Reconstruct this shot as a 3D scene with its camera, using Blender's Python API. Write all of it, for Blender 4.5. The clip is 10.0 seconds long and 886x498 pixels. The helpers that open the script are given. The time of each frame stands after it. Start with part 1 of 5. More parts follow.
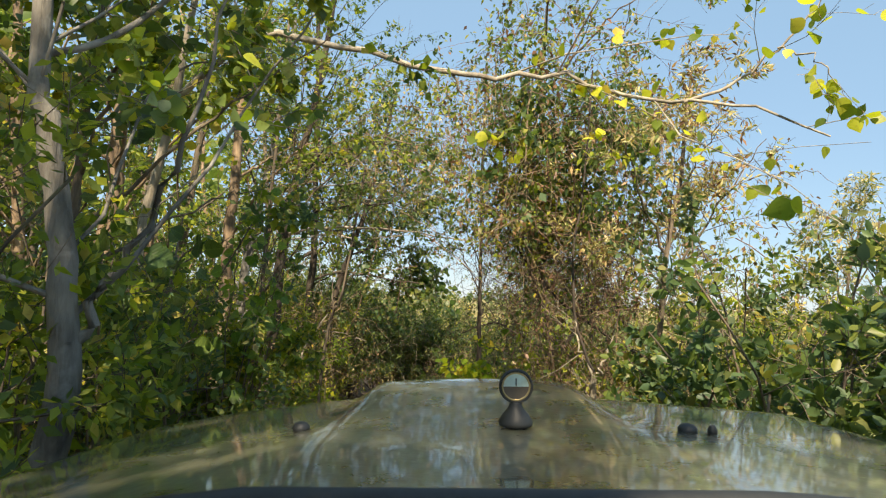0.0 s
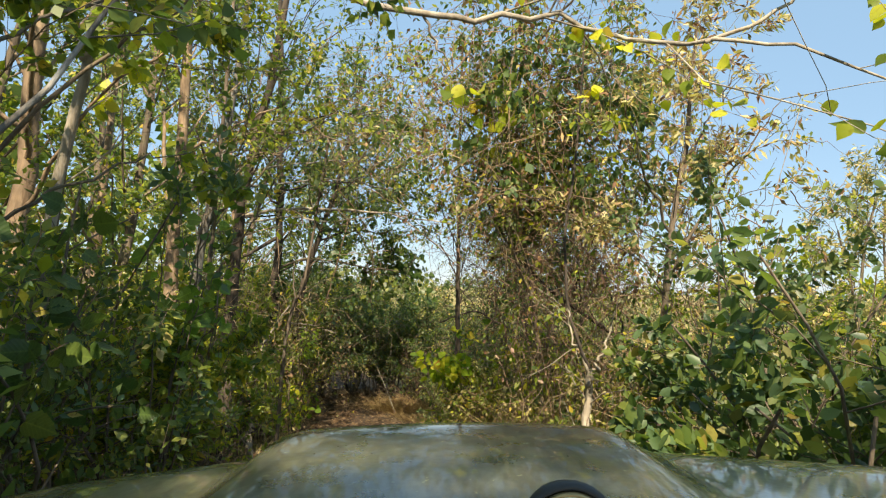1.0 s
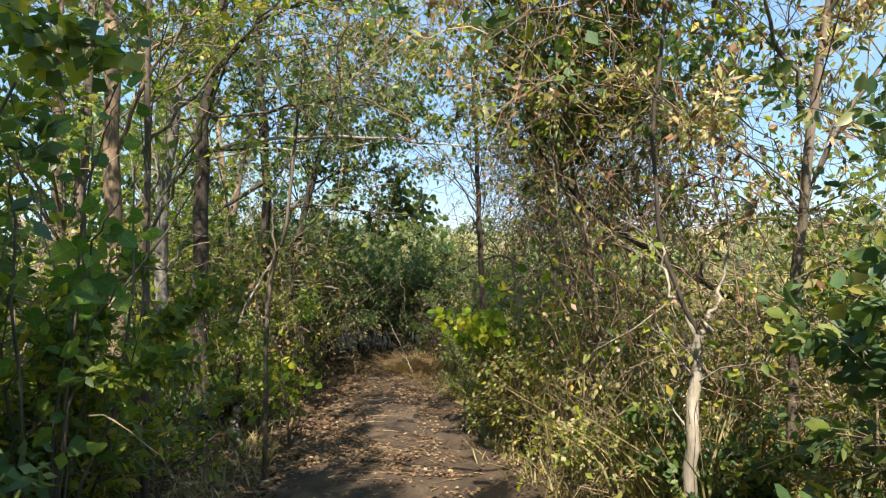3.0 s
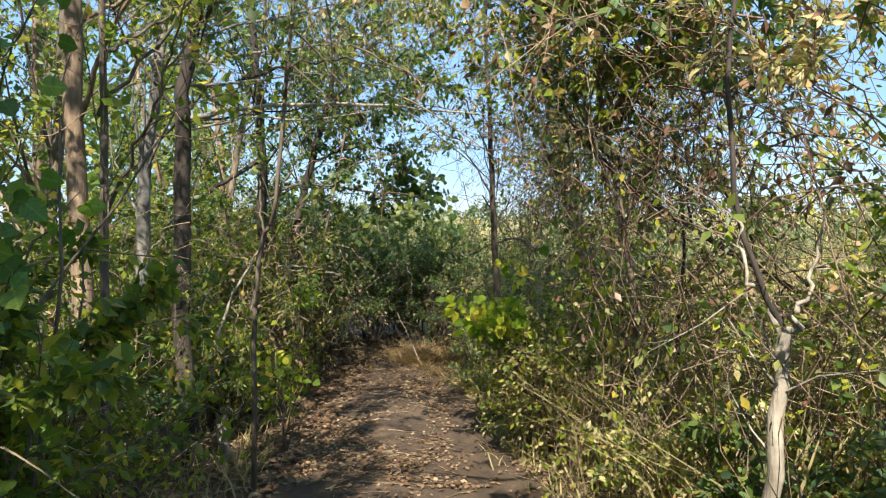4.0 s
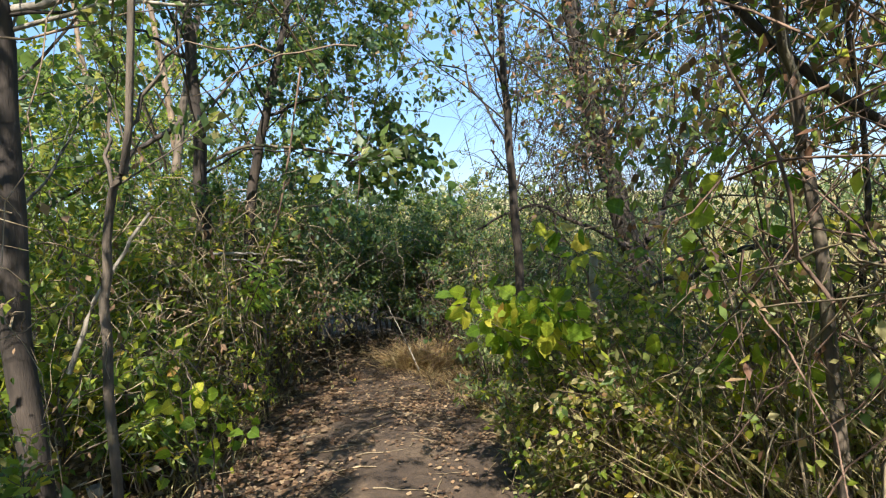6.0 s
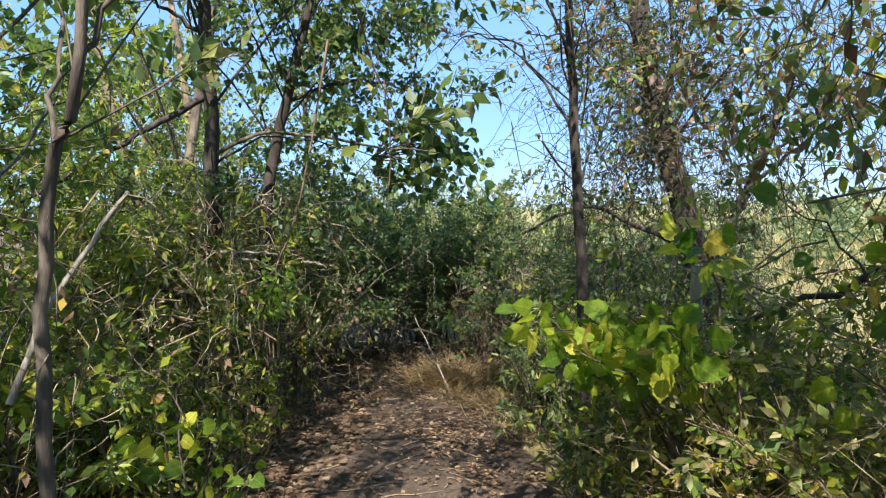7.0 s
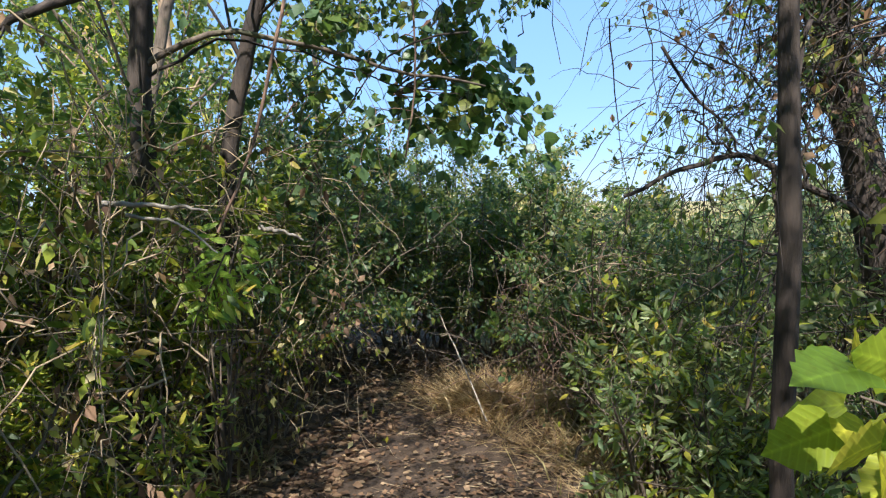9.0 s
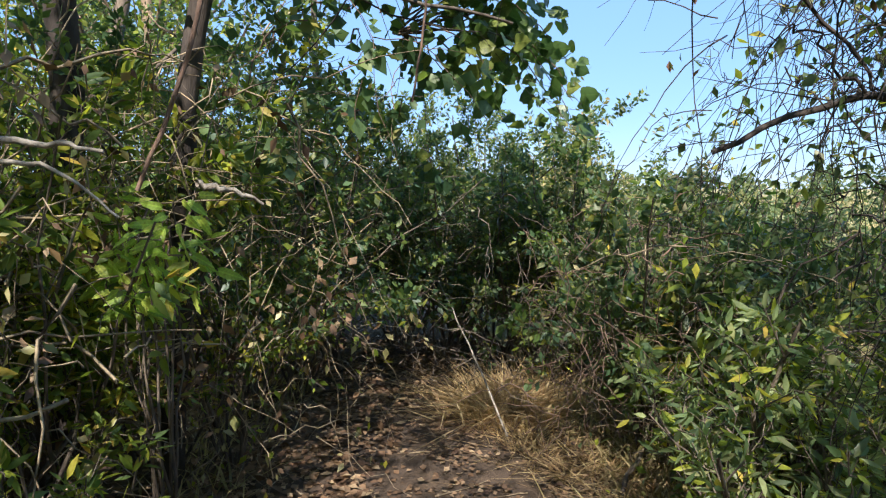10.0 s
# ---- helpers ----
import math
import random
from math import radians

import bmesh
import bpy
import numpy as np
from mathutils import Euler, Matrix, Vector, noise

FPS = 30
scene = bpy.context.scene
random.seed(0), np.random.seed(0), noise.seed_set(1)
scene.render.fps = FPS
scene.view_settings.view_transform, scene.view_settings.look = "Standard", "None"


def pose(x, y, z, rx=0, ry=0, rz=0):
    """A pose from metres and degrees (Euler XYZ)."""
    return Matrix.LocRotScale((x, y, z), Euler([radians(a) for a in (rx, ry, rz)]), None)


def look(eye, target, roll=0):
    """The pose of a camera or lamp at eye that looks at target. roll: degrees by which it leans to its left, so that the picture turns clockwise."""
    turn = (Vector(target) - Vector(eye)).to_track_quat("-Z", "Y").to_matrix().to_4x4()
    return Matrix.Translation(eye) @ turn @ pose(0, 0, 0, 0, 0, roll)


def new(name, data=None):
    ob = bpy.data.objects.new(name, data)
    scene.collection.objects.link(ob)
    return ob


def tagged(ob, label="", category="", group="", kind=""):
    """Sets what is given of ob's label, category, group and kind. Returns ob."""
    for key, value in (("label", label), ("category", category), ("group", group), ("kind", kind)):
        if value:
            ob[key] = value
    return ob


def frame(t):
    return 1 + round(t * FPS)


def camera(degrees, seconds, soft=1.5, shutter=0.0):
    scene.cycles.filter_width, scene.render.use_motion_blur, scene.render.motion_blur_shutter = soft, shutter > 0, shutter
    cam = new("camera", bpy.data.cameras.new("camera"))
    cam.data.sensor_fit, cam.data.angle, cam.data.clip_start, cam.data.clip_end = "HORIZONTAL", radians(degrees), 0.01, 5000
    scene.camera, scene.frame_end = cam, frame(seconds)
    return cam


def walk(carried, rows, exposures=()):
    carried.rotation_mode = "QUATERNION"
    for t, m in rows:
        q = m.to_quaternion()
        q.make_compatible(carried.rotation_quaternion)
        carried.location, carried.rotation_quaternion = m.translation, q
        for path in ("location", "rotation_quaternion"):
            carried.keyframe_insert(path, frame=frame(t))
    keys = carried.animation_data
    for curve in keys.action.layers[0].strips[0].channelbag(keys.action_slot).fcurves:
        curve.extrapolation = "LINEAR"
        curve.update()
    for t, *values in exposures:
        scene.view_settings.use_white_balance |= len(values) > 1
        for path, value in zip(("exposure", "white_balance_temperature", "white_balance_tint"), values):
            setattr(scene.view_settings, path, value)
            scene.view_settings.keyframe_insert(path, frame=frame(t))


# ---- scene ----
cam = camera(68.5, 10.0, soft=1.2)
# seconds, eye, target, roll
PATH = [
    (0, (0.069, -0.042, 1.31), (0.045, 1.953, 1.451), 2.8),
    (0.5, (0.091, 0.32, 1.315), (0.117, 2.315, 1.445), 2.7),
    (1, (0.1, 0.633, 1.303), (0.146, 2.629, 1.41), 2.1),
    (1.5, (0.092, 0.94, 1.29), (0.142, 2.938, 1.361), 1.5),
    (2, (0.093, 1.292, 1.27), (0.147, 3.291, 1.302), 0.3),
    (2.5, (0.075, 1.692, 1.251), (0.122, 3.691, 1.234), -0.7),
    (2.7, (0.067, 1.833, 1.247), (0.101, 3.833, 1.213), -0.8),
    (3.8, (0.022, 2.47, 1.212), (0.017, 4.467, 1.117), -1.1),
    (4, (0.027, 2.608, 1.195), (0.02, 4.605, 1.094), -1.1),
    (4.5, (0.044, 3.031, 1.147), (0.051, 5.027, 1.02), -2.5),
    (5, (0.061, 3.566, 1.092), (0.083, 5.56, 0.949), -3.6),
    (5.5, (0.054, 4.05, 1.044), (0.068, 6.045, 0.895), -4.3),
    (5.7, (0.042, 4.23, 1.028), (0.051, 6.224, 0.877), -4.0),
    (6.8, (-0.163, 5.01, 0.949), (-0.193, 7.006, 0.824), -2.3),
    (7, (-0.185, 5.185, 0.929), (-0.237, 7.181, 0.811), -2.1),
    (7.5, (-0.233, 5.631, 0.882), (-0.312, 7.627, 0.778), -1.6),
    (8, (-0.27, 6.095, 0.826), (-0.364, 8.09, 0.709), -2.0),
    (8.5, (-0.332, 6.582, 0.766), (-0.437, 8.575, 0.635), -1.4),
    (9, (-0.382, 7.035, 0.714), (-0.499, 9.027, 0.569), -0.6),
    (9.5, (-0.431, 7.461, 0.65), (-0.554, 9.45, 0.49), -0.1),
    (10, (-0.477, 7.86, 0.609), (-0.612, 9.846, 0.42), 0.0),
]
walk(cam, [(t, look(eye, target, roll)) for t, eye, target, roll in PATH], exposures=[(0.0, 1.06, 7350, 13), (0.7, 1.08, 7350, 13), (1.5, 1.16, 7100, 12), (2.5, 1.24, 6500, 13), (5.0, 1.32, 6050, 14), (8.0, 1.26, 5500, 16), (10.0, 1.24, 5700, 18)])

# ---- light ----
SUN_ELEV, SUN_AZ = radians(48), radians(183)  # azimuth clockwise from +y
world = bpy.data.worlds.new("sky")
scene.world = world
world.use_nodes = True
wn = world.node_tree.nodes
sky = wn.new("ShaderNodeTexSky")
sky.sky_type, sky.sun_disc = "NISHITA", False
sky.sun_elevation, sky.sun_rotation = SUN_ELEV, SUN_AZ
sky.air_density, sky.dust_density, sky.ozone_density = 1.0, 0.1, 2.0
wn["Background"].inputs["Strength"].default_value = 0.1
haze = wn.new("ShaderNodeMix")  # thin even haze over the clear sky
haze.data_type = "RGBA"
haze.inputs[0].default_value = 0.75
haze.inputs[7].default_value = (1.65, 2.95, 4.45, 1)
world.node_tree.links.new(sky.outputs[0], haze.inputs[6])
world.node_tree.links.new(haze.outputs[2], wn["Background"].inputs["Color"])
sun = new("sun", bpy.data.lights.new("sun", "SUN"))
sun.data.energy, sun.data.angle, sun.data.color = 4.8, radians(0.55), (1.0, 0.90, 0.72)
toward = Vector((math.sin(SUN_AZ) * math.cos(SUN_ELEV), math.cos(SUN_AZ) * math.cos(SUN_ELEV), math.sin(SUN_ELEV)))
sun.matrix_world = Matrix.Translation((0, 0, 30)) @ toward.to_track_quat("Z", "Y").to_matrix().to_4x4()

# ---- materials ----


def nodes_of(name):
    m = bpy.data.materials.new(name)
    m.use_nodes = True
    nt = m.node_tree
    return m, nt, nt.nodes["Principled BSDF"], nt.nodes["Material Output"]


def ramp(nt, stops, fac):
    r = nt.nodes.new("ShaderNodeValToRGB")
    while len(r.color_ramp.elements) < len(stops):
        r.color_ramp.elements.new(0.5)
    for e, (p, c) in zip(r.color_ramp.elements, stops):
        e.position, e.color = p, (*c, 1)
    nt.links.new(fac, r.inputs[0])
    return r.outputs[0]


def noise_fac(nt, scale, detail=4.0, rough=0.6, stretch=None, where="Object"):
    co = nt.nodes.new("ShaderNodeTexCoord").outputs[where]
    if stretch:
        mp = nt.nodes.new("ShaderNodeMapping")
        mp.inputs["Scale"].default_value = stretch
        nt.links.new(co, mp.inputs[0])
        co = mp.outputs[0]
    n = nt.nodes.new("ShaderNodeTexNoise")
    n.inputs["Scale"].default_value, n.inputs["Detail"].default_value, n.inputs["Roughness"].default_value = scale, detail, rough
    nt.links.new(co, n.inputs["Vector"])
    return n.outputs["Fac"]


def mixed(nt, fac, a, b, mode="MIX"):
    m = nt.nodes.new("ShaderNodeMix")
    m.data_type, m.blend_type = "RGBA", mode
    for sock, v in ((m.inputs[0], fac), (m.inputs[6], a), (m.inputs[7], b)):
        if isinstance(v, (int, float)):
            sock.default_value = v
        elif isinstance(v, tuple):
            sock.default_value = (*v, 1)
        else:
            nt.links.new(v, sock)
    return m.outputs[2]


def bump(nt, bsdf, height, strength=0.5, dist=0.01):
    b = nt.nodes.new("ShaderNodeBump")
    b.inputs["Strength"].default_value, b.inputs["Distance"].default_value = strength, dist
    nt.links.new(height, b.inputs["Height"])
    nt.links.new(b.outputs[0], bsdf.inputs["Normal"])


def leaf_material(name, stops, through_part=0.48, gloss=0.44, glow=1.65, by_object=False):
    """Leaf blade: colour differs leaf by leaf, and drifts over the plant; light comes through it."""
    m, nt, b, out = nodes_of(name)
    g = nt.nodes.new("ShaderNodeNewGeometry")
    by = nt.nodes.new("ShaderNodeObjectInfo").outputs["Random"] if by_object else g.outputs["Random Per Island"]
    per_leaf = ramp(nt, [(p, tuple(min(0.6, 1.55 * c) for c in rgb)) for p, rgb in stops], by)
    drift = noise_fac(nt, 1.1, 3.0)
    col = mixed(nt, 0.55, per_leaf, ramp(nt, [(0.3, (0.55, 0.55, 0.5)), (0.7, (1.25, 1.2, 1.0))], drift), "MULTIPLY")
    if by_object:  # side veins slant away from the midrib
        sep = nt.nodes.new("ShaderNodeSeparateXYZ")
        nt.links.new(nt.nodes.new("ShaderNodeTexCoord").outputs["Object"], sep.inputs[0])
        away = nt.nodes.new("ShaderNodeMath")
        away.operation = "ABSOLUTE"
        nt.links.new(sep.outputs[1], away.inputs[0])
        along = nt.nodes.new("ShaderNodeMath")
        along.operation, along.inputs[1].default_value = "MULTIPLY_ADD", -0.75
        nt.links.new(away.outputs[0], along.inputs[0])
        nt.links.new(sep.outputs[0], along.inputs[2])
        beat = nt.nodes.new("ShaderNodeMath")
        beat.operation, beat.inputs[1].default_value = "MULTIPLY", 520.0
        nt.links.new(along.outputs[0], beat.inputs[0])
        wave = nt.nodes.new("ShaderNodeMath")
        wave.operation = "SINE"
        nt.links.new(beat.outputs[0], wave.inputs[0])
        col = mixed(nt, 0.3, col, ramp(nt, [(0.0, (0.85, 0.87, 0.8)), (0.8, (1.0, 1.0, 1.0)), (1.0, (1.5, 1.45, 1.35))], wave.outputs[0]), "MULTIPLY")
        rib = ramp(nt, [(0.0, (1.5, 1.45, 1.3)), (0.0016, (1.0, 1.0, 1.0))], away.outputs[0])
        col = mixed(nt, 0.8, col, rib, "MULTIPLY")
        bump(nt, b, wave.outputs[0], 0.2, 0.001)
    spots = ramp(nt, [(0.56, (1, 1, 1)), (0.72, (0.62, 0.5, 0.32))], noise_fac(nt, 55.0, 2.0))
    col = mixed(nt, 0.5, col, spots, "MULTIPLY")
    nt.links.new(col, b.inputs["Base Color"])
    b.inputs["Roughness"].default_value = gloss
    b.inputs["Specular IOR Level"].default_value = 0.4
    tr = nt.nodes.new("ShaderNodeBsdfTranslucent")
    nt.links.new(mixed(nt, 1.0, col, (glow, glow * 1.05, glow * 0.6), "MULTIPLY"), tr.inputs[0])
    mx = nt.nodes.new("ShaderNodeMixShader")
    mx.inputs[0].default_value = through_part
    nt.links.new(b.outputs[0], mx.inputs[1])
    nt.links.new(tr.outputs[0], mx.inputs[2])
    nt.links.new(mx.outputs[0], out.inputs[0])
    return m


def bark_material(name, dark, light, moss=None):
    m, nt, b, out = nodes_of(name)
    f = noise_fac(nt, 9.0, 6.0, 0.65, (2.2, 2.2, 0.45))
    col = ramp(nt, [(0.3, dark), (0.62, light)], f)
    patch = ramp(nt, [(0.45, (0.6, 0.6, 0.58)), (0.62, (1.25, 1.25, 1.2))], noise_fac(nt, 2.6, 4.0))
    col = mixed(nt, 0.7, col, patch, "MULTIPLY")
    if moss:
        col = mixed(nt, ramp(nt, [(0.55, (0, 0, 0)), (0.68, (0.7, 0.7, 0.7))], noise_fac(nt, 4.0, 5.0)), col, moss)
    nt.links.new(col, b.inputs["Base Color"])
    b.inputs["Roughness"].default_value = 0.85
    bump(nt, b, noise_fac(nt, 30.0, 5.0, 0.7, (2.0, 2.0, 0.4)), 0.7, 0.012)
    return m


GREEN = leaf_material("leaf_green", [(0.0, (0.042, 0.07, 0.024)), (0.35, (0.077, 0.12, 0.03)), (0.7, (0.13, 0.17, 0.04)), (0.93, (0.21, 0.22, 0.05)), (1.0, (0.28, 0.21, 0.06))])
# blue is mixed into this deep green for the teal tint of shade
DEEP = leaf_material("leaf_deep_green", [(0.0, (0.034, 0.065, 0.033)), (0.5, (0.057, 0.10, 0.043)), (0.9, (0.085, 0.13, 0.05)), (1.0, (0.16, 0.15, 0.06))], 0.32)
LIME = leaf_material("leaf_yellow_green", [(0.0, (0.07, 0.11, 0.015)), (0.4, (0.14, 0.18, 0.02)), (0.8, (0.26, 0.28, 0.03)), (1.0, (0.36, 0.26, 0.05))], 0.45)
YELLOW = leaf_material("leaf_yellow", [(0.0, (0.16, 0.20, 0.02)), (0.5, (0.33, 0.34, 0.03)), (1.0, (0.50, 0.42, 0.05))], 0.45)
BROAD = leaf_material("broad_leaf_yellow_green", [(0.0, (0.06, 0.115, 0.012)), (0.35, (0.14, 0.2, 0.018)), (0.7, (0.25, 0.28, 0.025)), (0.93, (0.34, 0.31, 0.04)), (1.0, (0.3, 0.17, 0.05))], 0.5, 0.4, by_object=True)
BROAD_DARK = leaf_material("broad_leaf_dark", [(0.0, (0.03, 0.06, 0.02)), (0.6, (0.06, 0.10, 0.025)), (1.0, (0.14, 0.16, 0.04))], 0.35, 0.35, by_object=True)
BUFF = leaf_material("leaf_buff", [(0.0, (0.15, 0.16, 0.06)), (0.4, (0.30, 0.26, 0.12)), (0.8, (0.42, 0.35, 0.19)), (1.0, (0.32, 0.19, 0.10))], 0.35)
RUST = leaf_material("leaf_rust", [(0.0, (0.08, 0.045, 0.03)), (0.4, (0.15, 0.08, 0.05)), (0.75, (0.24, 0.16, 0.09)), (0.85, (0.13, 0.16, 0.05)), (1.0, (0.10, 0.15, 0.04))], 0.25)
SAGE = leaf_material("leaf_grey_green", [(0.0, (0.05, 0.075, 0.035)), (0.5, (0.09, 0.12, 0.05)), (0.9, (0.16, 0.17, 0.08)), (1.0, (0.26, 0.22, 0.1))], 0.35)
LITTER = leaf_material("leaf_litter", [(0.0, (0.045, 0.027, 0.018)), (0.4, (0.11, 0.066, 0.038)), (0.8, (0.19, 0.125, 0.075)), (1.0, (0.28, 0.21, 0.13))], 0.15, 0.7)
HEAP = leaf_material("heap_straw", [(0.0, (0.13, 0.085, 0.045)), (0.5, (0.27, 0.19, 0.1)), (1.0, (0.42, 0.32, 0.18))], 0.25, 0.6)
STRAW = leaf_material("dry_grass_blade", [(0.0, (0.12, 0.11, 0.05)), (0.5, (0.24, 0.21, 0.10)), (1.0, (0.38, 0.31, 0.17))], 0.3, 0.6)
BARK = bark_material("bark_grey_brown", (0.06, 0.045, 0.033), (0.21, 0.165, 0.12), (0.09, 0.10, 0.04))
BARK_GREY = bark_material("bark_mottled_grey", (0.065, 0.06, 0.052), (0.24, 0.225, 0.2), (0.42, 0.42, 0.39))
BARK_DARK = bark_material("bark_dark", (0.025, 0.02, 0.016), (0.085, 0.065, 0.05))
BARK_PALE = bark_material("bark_pale", (0.20, 0.165, 0.12), (0.46, 0.41, 0.33))
BARK_WARM = bark_material("bark_warm", (0.12, 0.08, 0.05), (0.36, 0.26, 0.17))
DRY_STEM = bark_material("dry_stem", (0.16, 0.11, 0.065), (0.42, 0.33, 0.2))
VINE = bark_material("vine_stem", (0.09, 0.055, 0.04), (0.29, 0.185, 0.125))


def soil_material():
    m, nt, b, out = nodes_of("leafy_soil")
    f = noise_fac(nt, 2.2, 8.0, 0.7)
    fine = noise_fac(nt, 45.0, 5.0, 0.7)
    col = ramp(nt, [(0.3, (0.06, 0.044, 0.03)), (0.5, (0.14, 0.10, 0.062)), (0.7, (0.24, 0.17, 0.10))], f)
    col = mixed(nt, 0.6, col, ramp(nt, [(0.35, (0.5, 0.5, 0.5)), (0.65, (1.4, 1.3, 1.15))], fine), "MULTIPLY")
    # dry turf takes over from leaf mould on the open side
    sep = nt.nodes.new("ShaderNodeSeparateXYZ")
    nt.links.new(nt.nodes.new("ShaderNodeTexCoord").outputs["Object"], sep.inputs[0])
    edge = nt.nodes.new("ShaderNodeMath")
    edge.operation = "MULTIPLY_ADD"
    edge.inputs[1].default_value = 0.12
    nt.links.new(sep.outputs[0], edge.inputs[0])
    nt.links.new(noise_fac(nt, 0.9, 5.0), edge.inputs[2])
    far = nt.nodes.new("ShaderNodeMath")
    far.operation = "MULTIPLY_ADD"
    far.inputs[1].default_value = 0.05
    nt.links.new(sep.outputs[1], far.inputs[0])
    nt.links.new(edge.outputs[0], far.inputs[2])
    turf = ramp(nt, [(0.3, (0.17, 0.15, 0.055)), (0.5, (0.29, 0.25, 0.10)), (0.7, (0.40, 0.33, 0.15))], noise_fac(nt, 0.7, 8.0, 0.75))
    turf = mixed(nt, 0.6, turf, ramp(nt, [(0.35, (0.55, 0.55, 0.5)), (0.65, (1.35, 1.3, 1.2))], fine), "MULTIPLY")
    col = mixed(nt, ramp(nt, [(0.95, (0, 0, 0)), (1.15, (1, 1, 1))], far.outputs[0]), col, turf)
    nt.links.new(col, b.inputs["Base Color"])
    b.inputs["Roughness"].default_value = 0.95
    bump(nt, b, fine, 0.9, 0.03)
    return m


def trail_material():
    m, nt, b, out = nodes_of("trail_dirt")
    f = noise_fac(nt, 3.0, 8.0, 0.7, (1.0, 0.5, 1.0))
    fine = noise_fac(nt, 60.0, 5.0, 0.7)
    col = ramp(nt, [(0.3, (0.045, 0.03, 0.02)), (0.55, (0.11, 0.075, 0.046)), (0.72, (0.2, 0.14, 0.085))], f)
    col = mixed(nt, 0.6, col, ramp(nt, [(0.35, (0.55, 0.55, 0.55)), (0.65, (1.35, 1.3, 1.2))], fine), "MULTIPLY")
    nt.links.new(col, b.inputs["Base Color"])
    b.inputs["Roughness"].default_value = 0.92
    bump(nt, b, fine, 0.8, 0.025)
    return m


SOIL, DIRT = soil_material(), trail_material()

# ---- geometry helpers ----


def mesh_from(name, verts, quads=(), tris=(), mat=None, smooth=False):
    me = bpy.data.meshes.new(name)
    verts = np.asarray(verts, dtype=np.float32).reshape(-1, 3)
    quads = np.asarray(quads, dtype=np.int32).reshape(-1, 4)
    tris = np.asarray(tris, dtype=np.int32).reshape(-1, 3)
    me.vertices.add(len(verts))
    me.vertices.foreach_set("co", verts.ravel())
    loops = np.concatenate((quads.ravel(), tris.ravel()))
    me.loops.add(len(loops))
    me.loops.foreach_set("vertex_index", loops)
    sizes = np.concatenate((np.full(len(quads), 4), np.full(len(tris), 3))).astype(np.int32)
    me.polygons.add(len(sizes))
    me.polygons.foreach_set("loop_start", np.concatenate(([0], np.cumsum(sizes)[:-1])).astype(np.int32))
    if smooth:
        me.polygons.foreach_set("use_smooth", np.ones(len(sizes), dtype=bool))
    me.update(calc_edges=True)
    if mat:
        me.materials.append(mat)
    return me


def child(name, me, parent, label=""):
    ob = new(name, me)
    ob.parent = parent
    return tagged(ob, label) if label else ob


def part(name, bm, material, parent, label=""):
    me = bpy.data.meshes.new(name)
    bm.to_mesh(me)
    bm.free()
    me.materials.append(material)
    return child(name, me, parent, label)


def unit(v):
    return v / np.maximum(np.linalg.norm(v, axis=-1, keepdims=True), 1e-9)


def tube_arrays(pts, radii, sides):
    """Rings of a tapered tube along pts, closed by a point at the end."""
    pts, n = np.asarray(pts), len(pts)
    d = unit(np.gradient(pts, axis=0))
    ref = np.where(np.abs(d[:, 2:3]) > 0.9, np.array([[1.0, 0, 0]]), np.array([[0, 0, 1.0]]))
    u = unit(np.cross(d, ref))
    v = np.cross(d, u)
    a = np.linspace(0, 2 * np.pi, sides, endpoint=False)
    ring = u[:, None, :] * np.cos(a)[None, :, None] + v[:, None, :] * np.sin(a)[None, :, None]
    vs = (pts[:, None, :] + ring * np.asarray(radii)[:, None, None]).reshape(-1, 3)
    i = np.arange(n - 1)[:, None] * sides
    j = np.arange(sides)[None, :]
    k = (j + 1) % sides
    q = np.stack((i + j, i + k, i + sides + k, i + sides + j), -1).reshape(-1, 4)
    return vs, q


def tubes_mesh(name, lines, mat, sides_of):
    vs, qs, off = [], [], 0
    for pts, radii, lev in lines:
        v, q = tube_arrays(pts, radii, sides_of(lev))
        vs.append(v)
        qs.append(q + off)
        off += len(v)
    if not vs:
        return None
    return mesh_from(name, np.concatenate(vs), np.concatenate(qs), mat=mat, smooth=True)


# blade outlines: base, left low, left high, tip, right high, right low
SHAPES = {"oval": ((0.28, 0.27), (0.68, 0.23)), "lance": ((0.3, 0.15), (0.65, 0.12)), "heart": ((0.16, 0.43), (0.56, 0.36))}


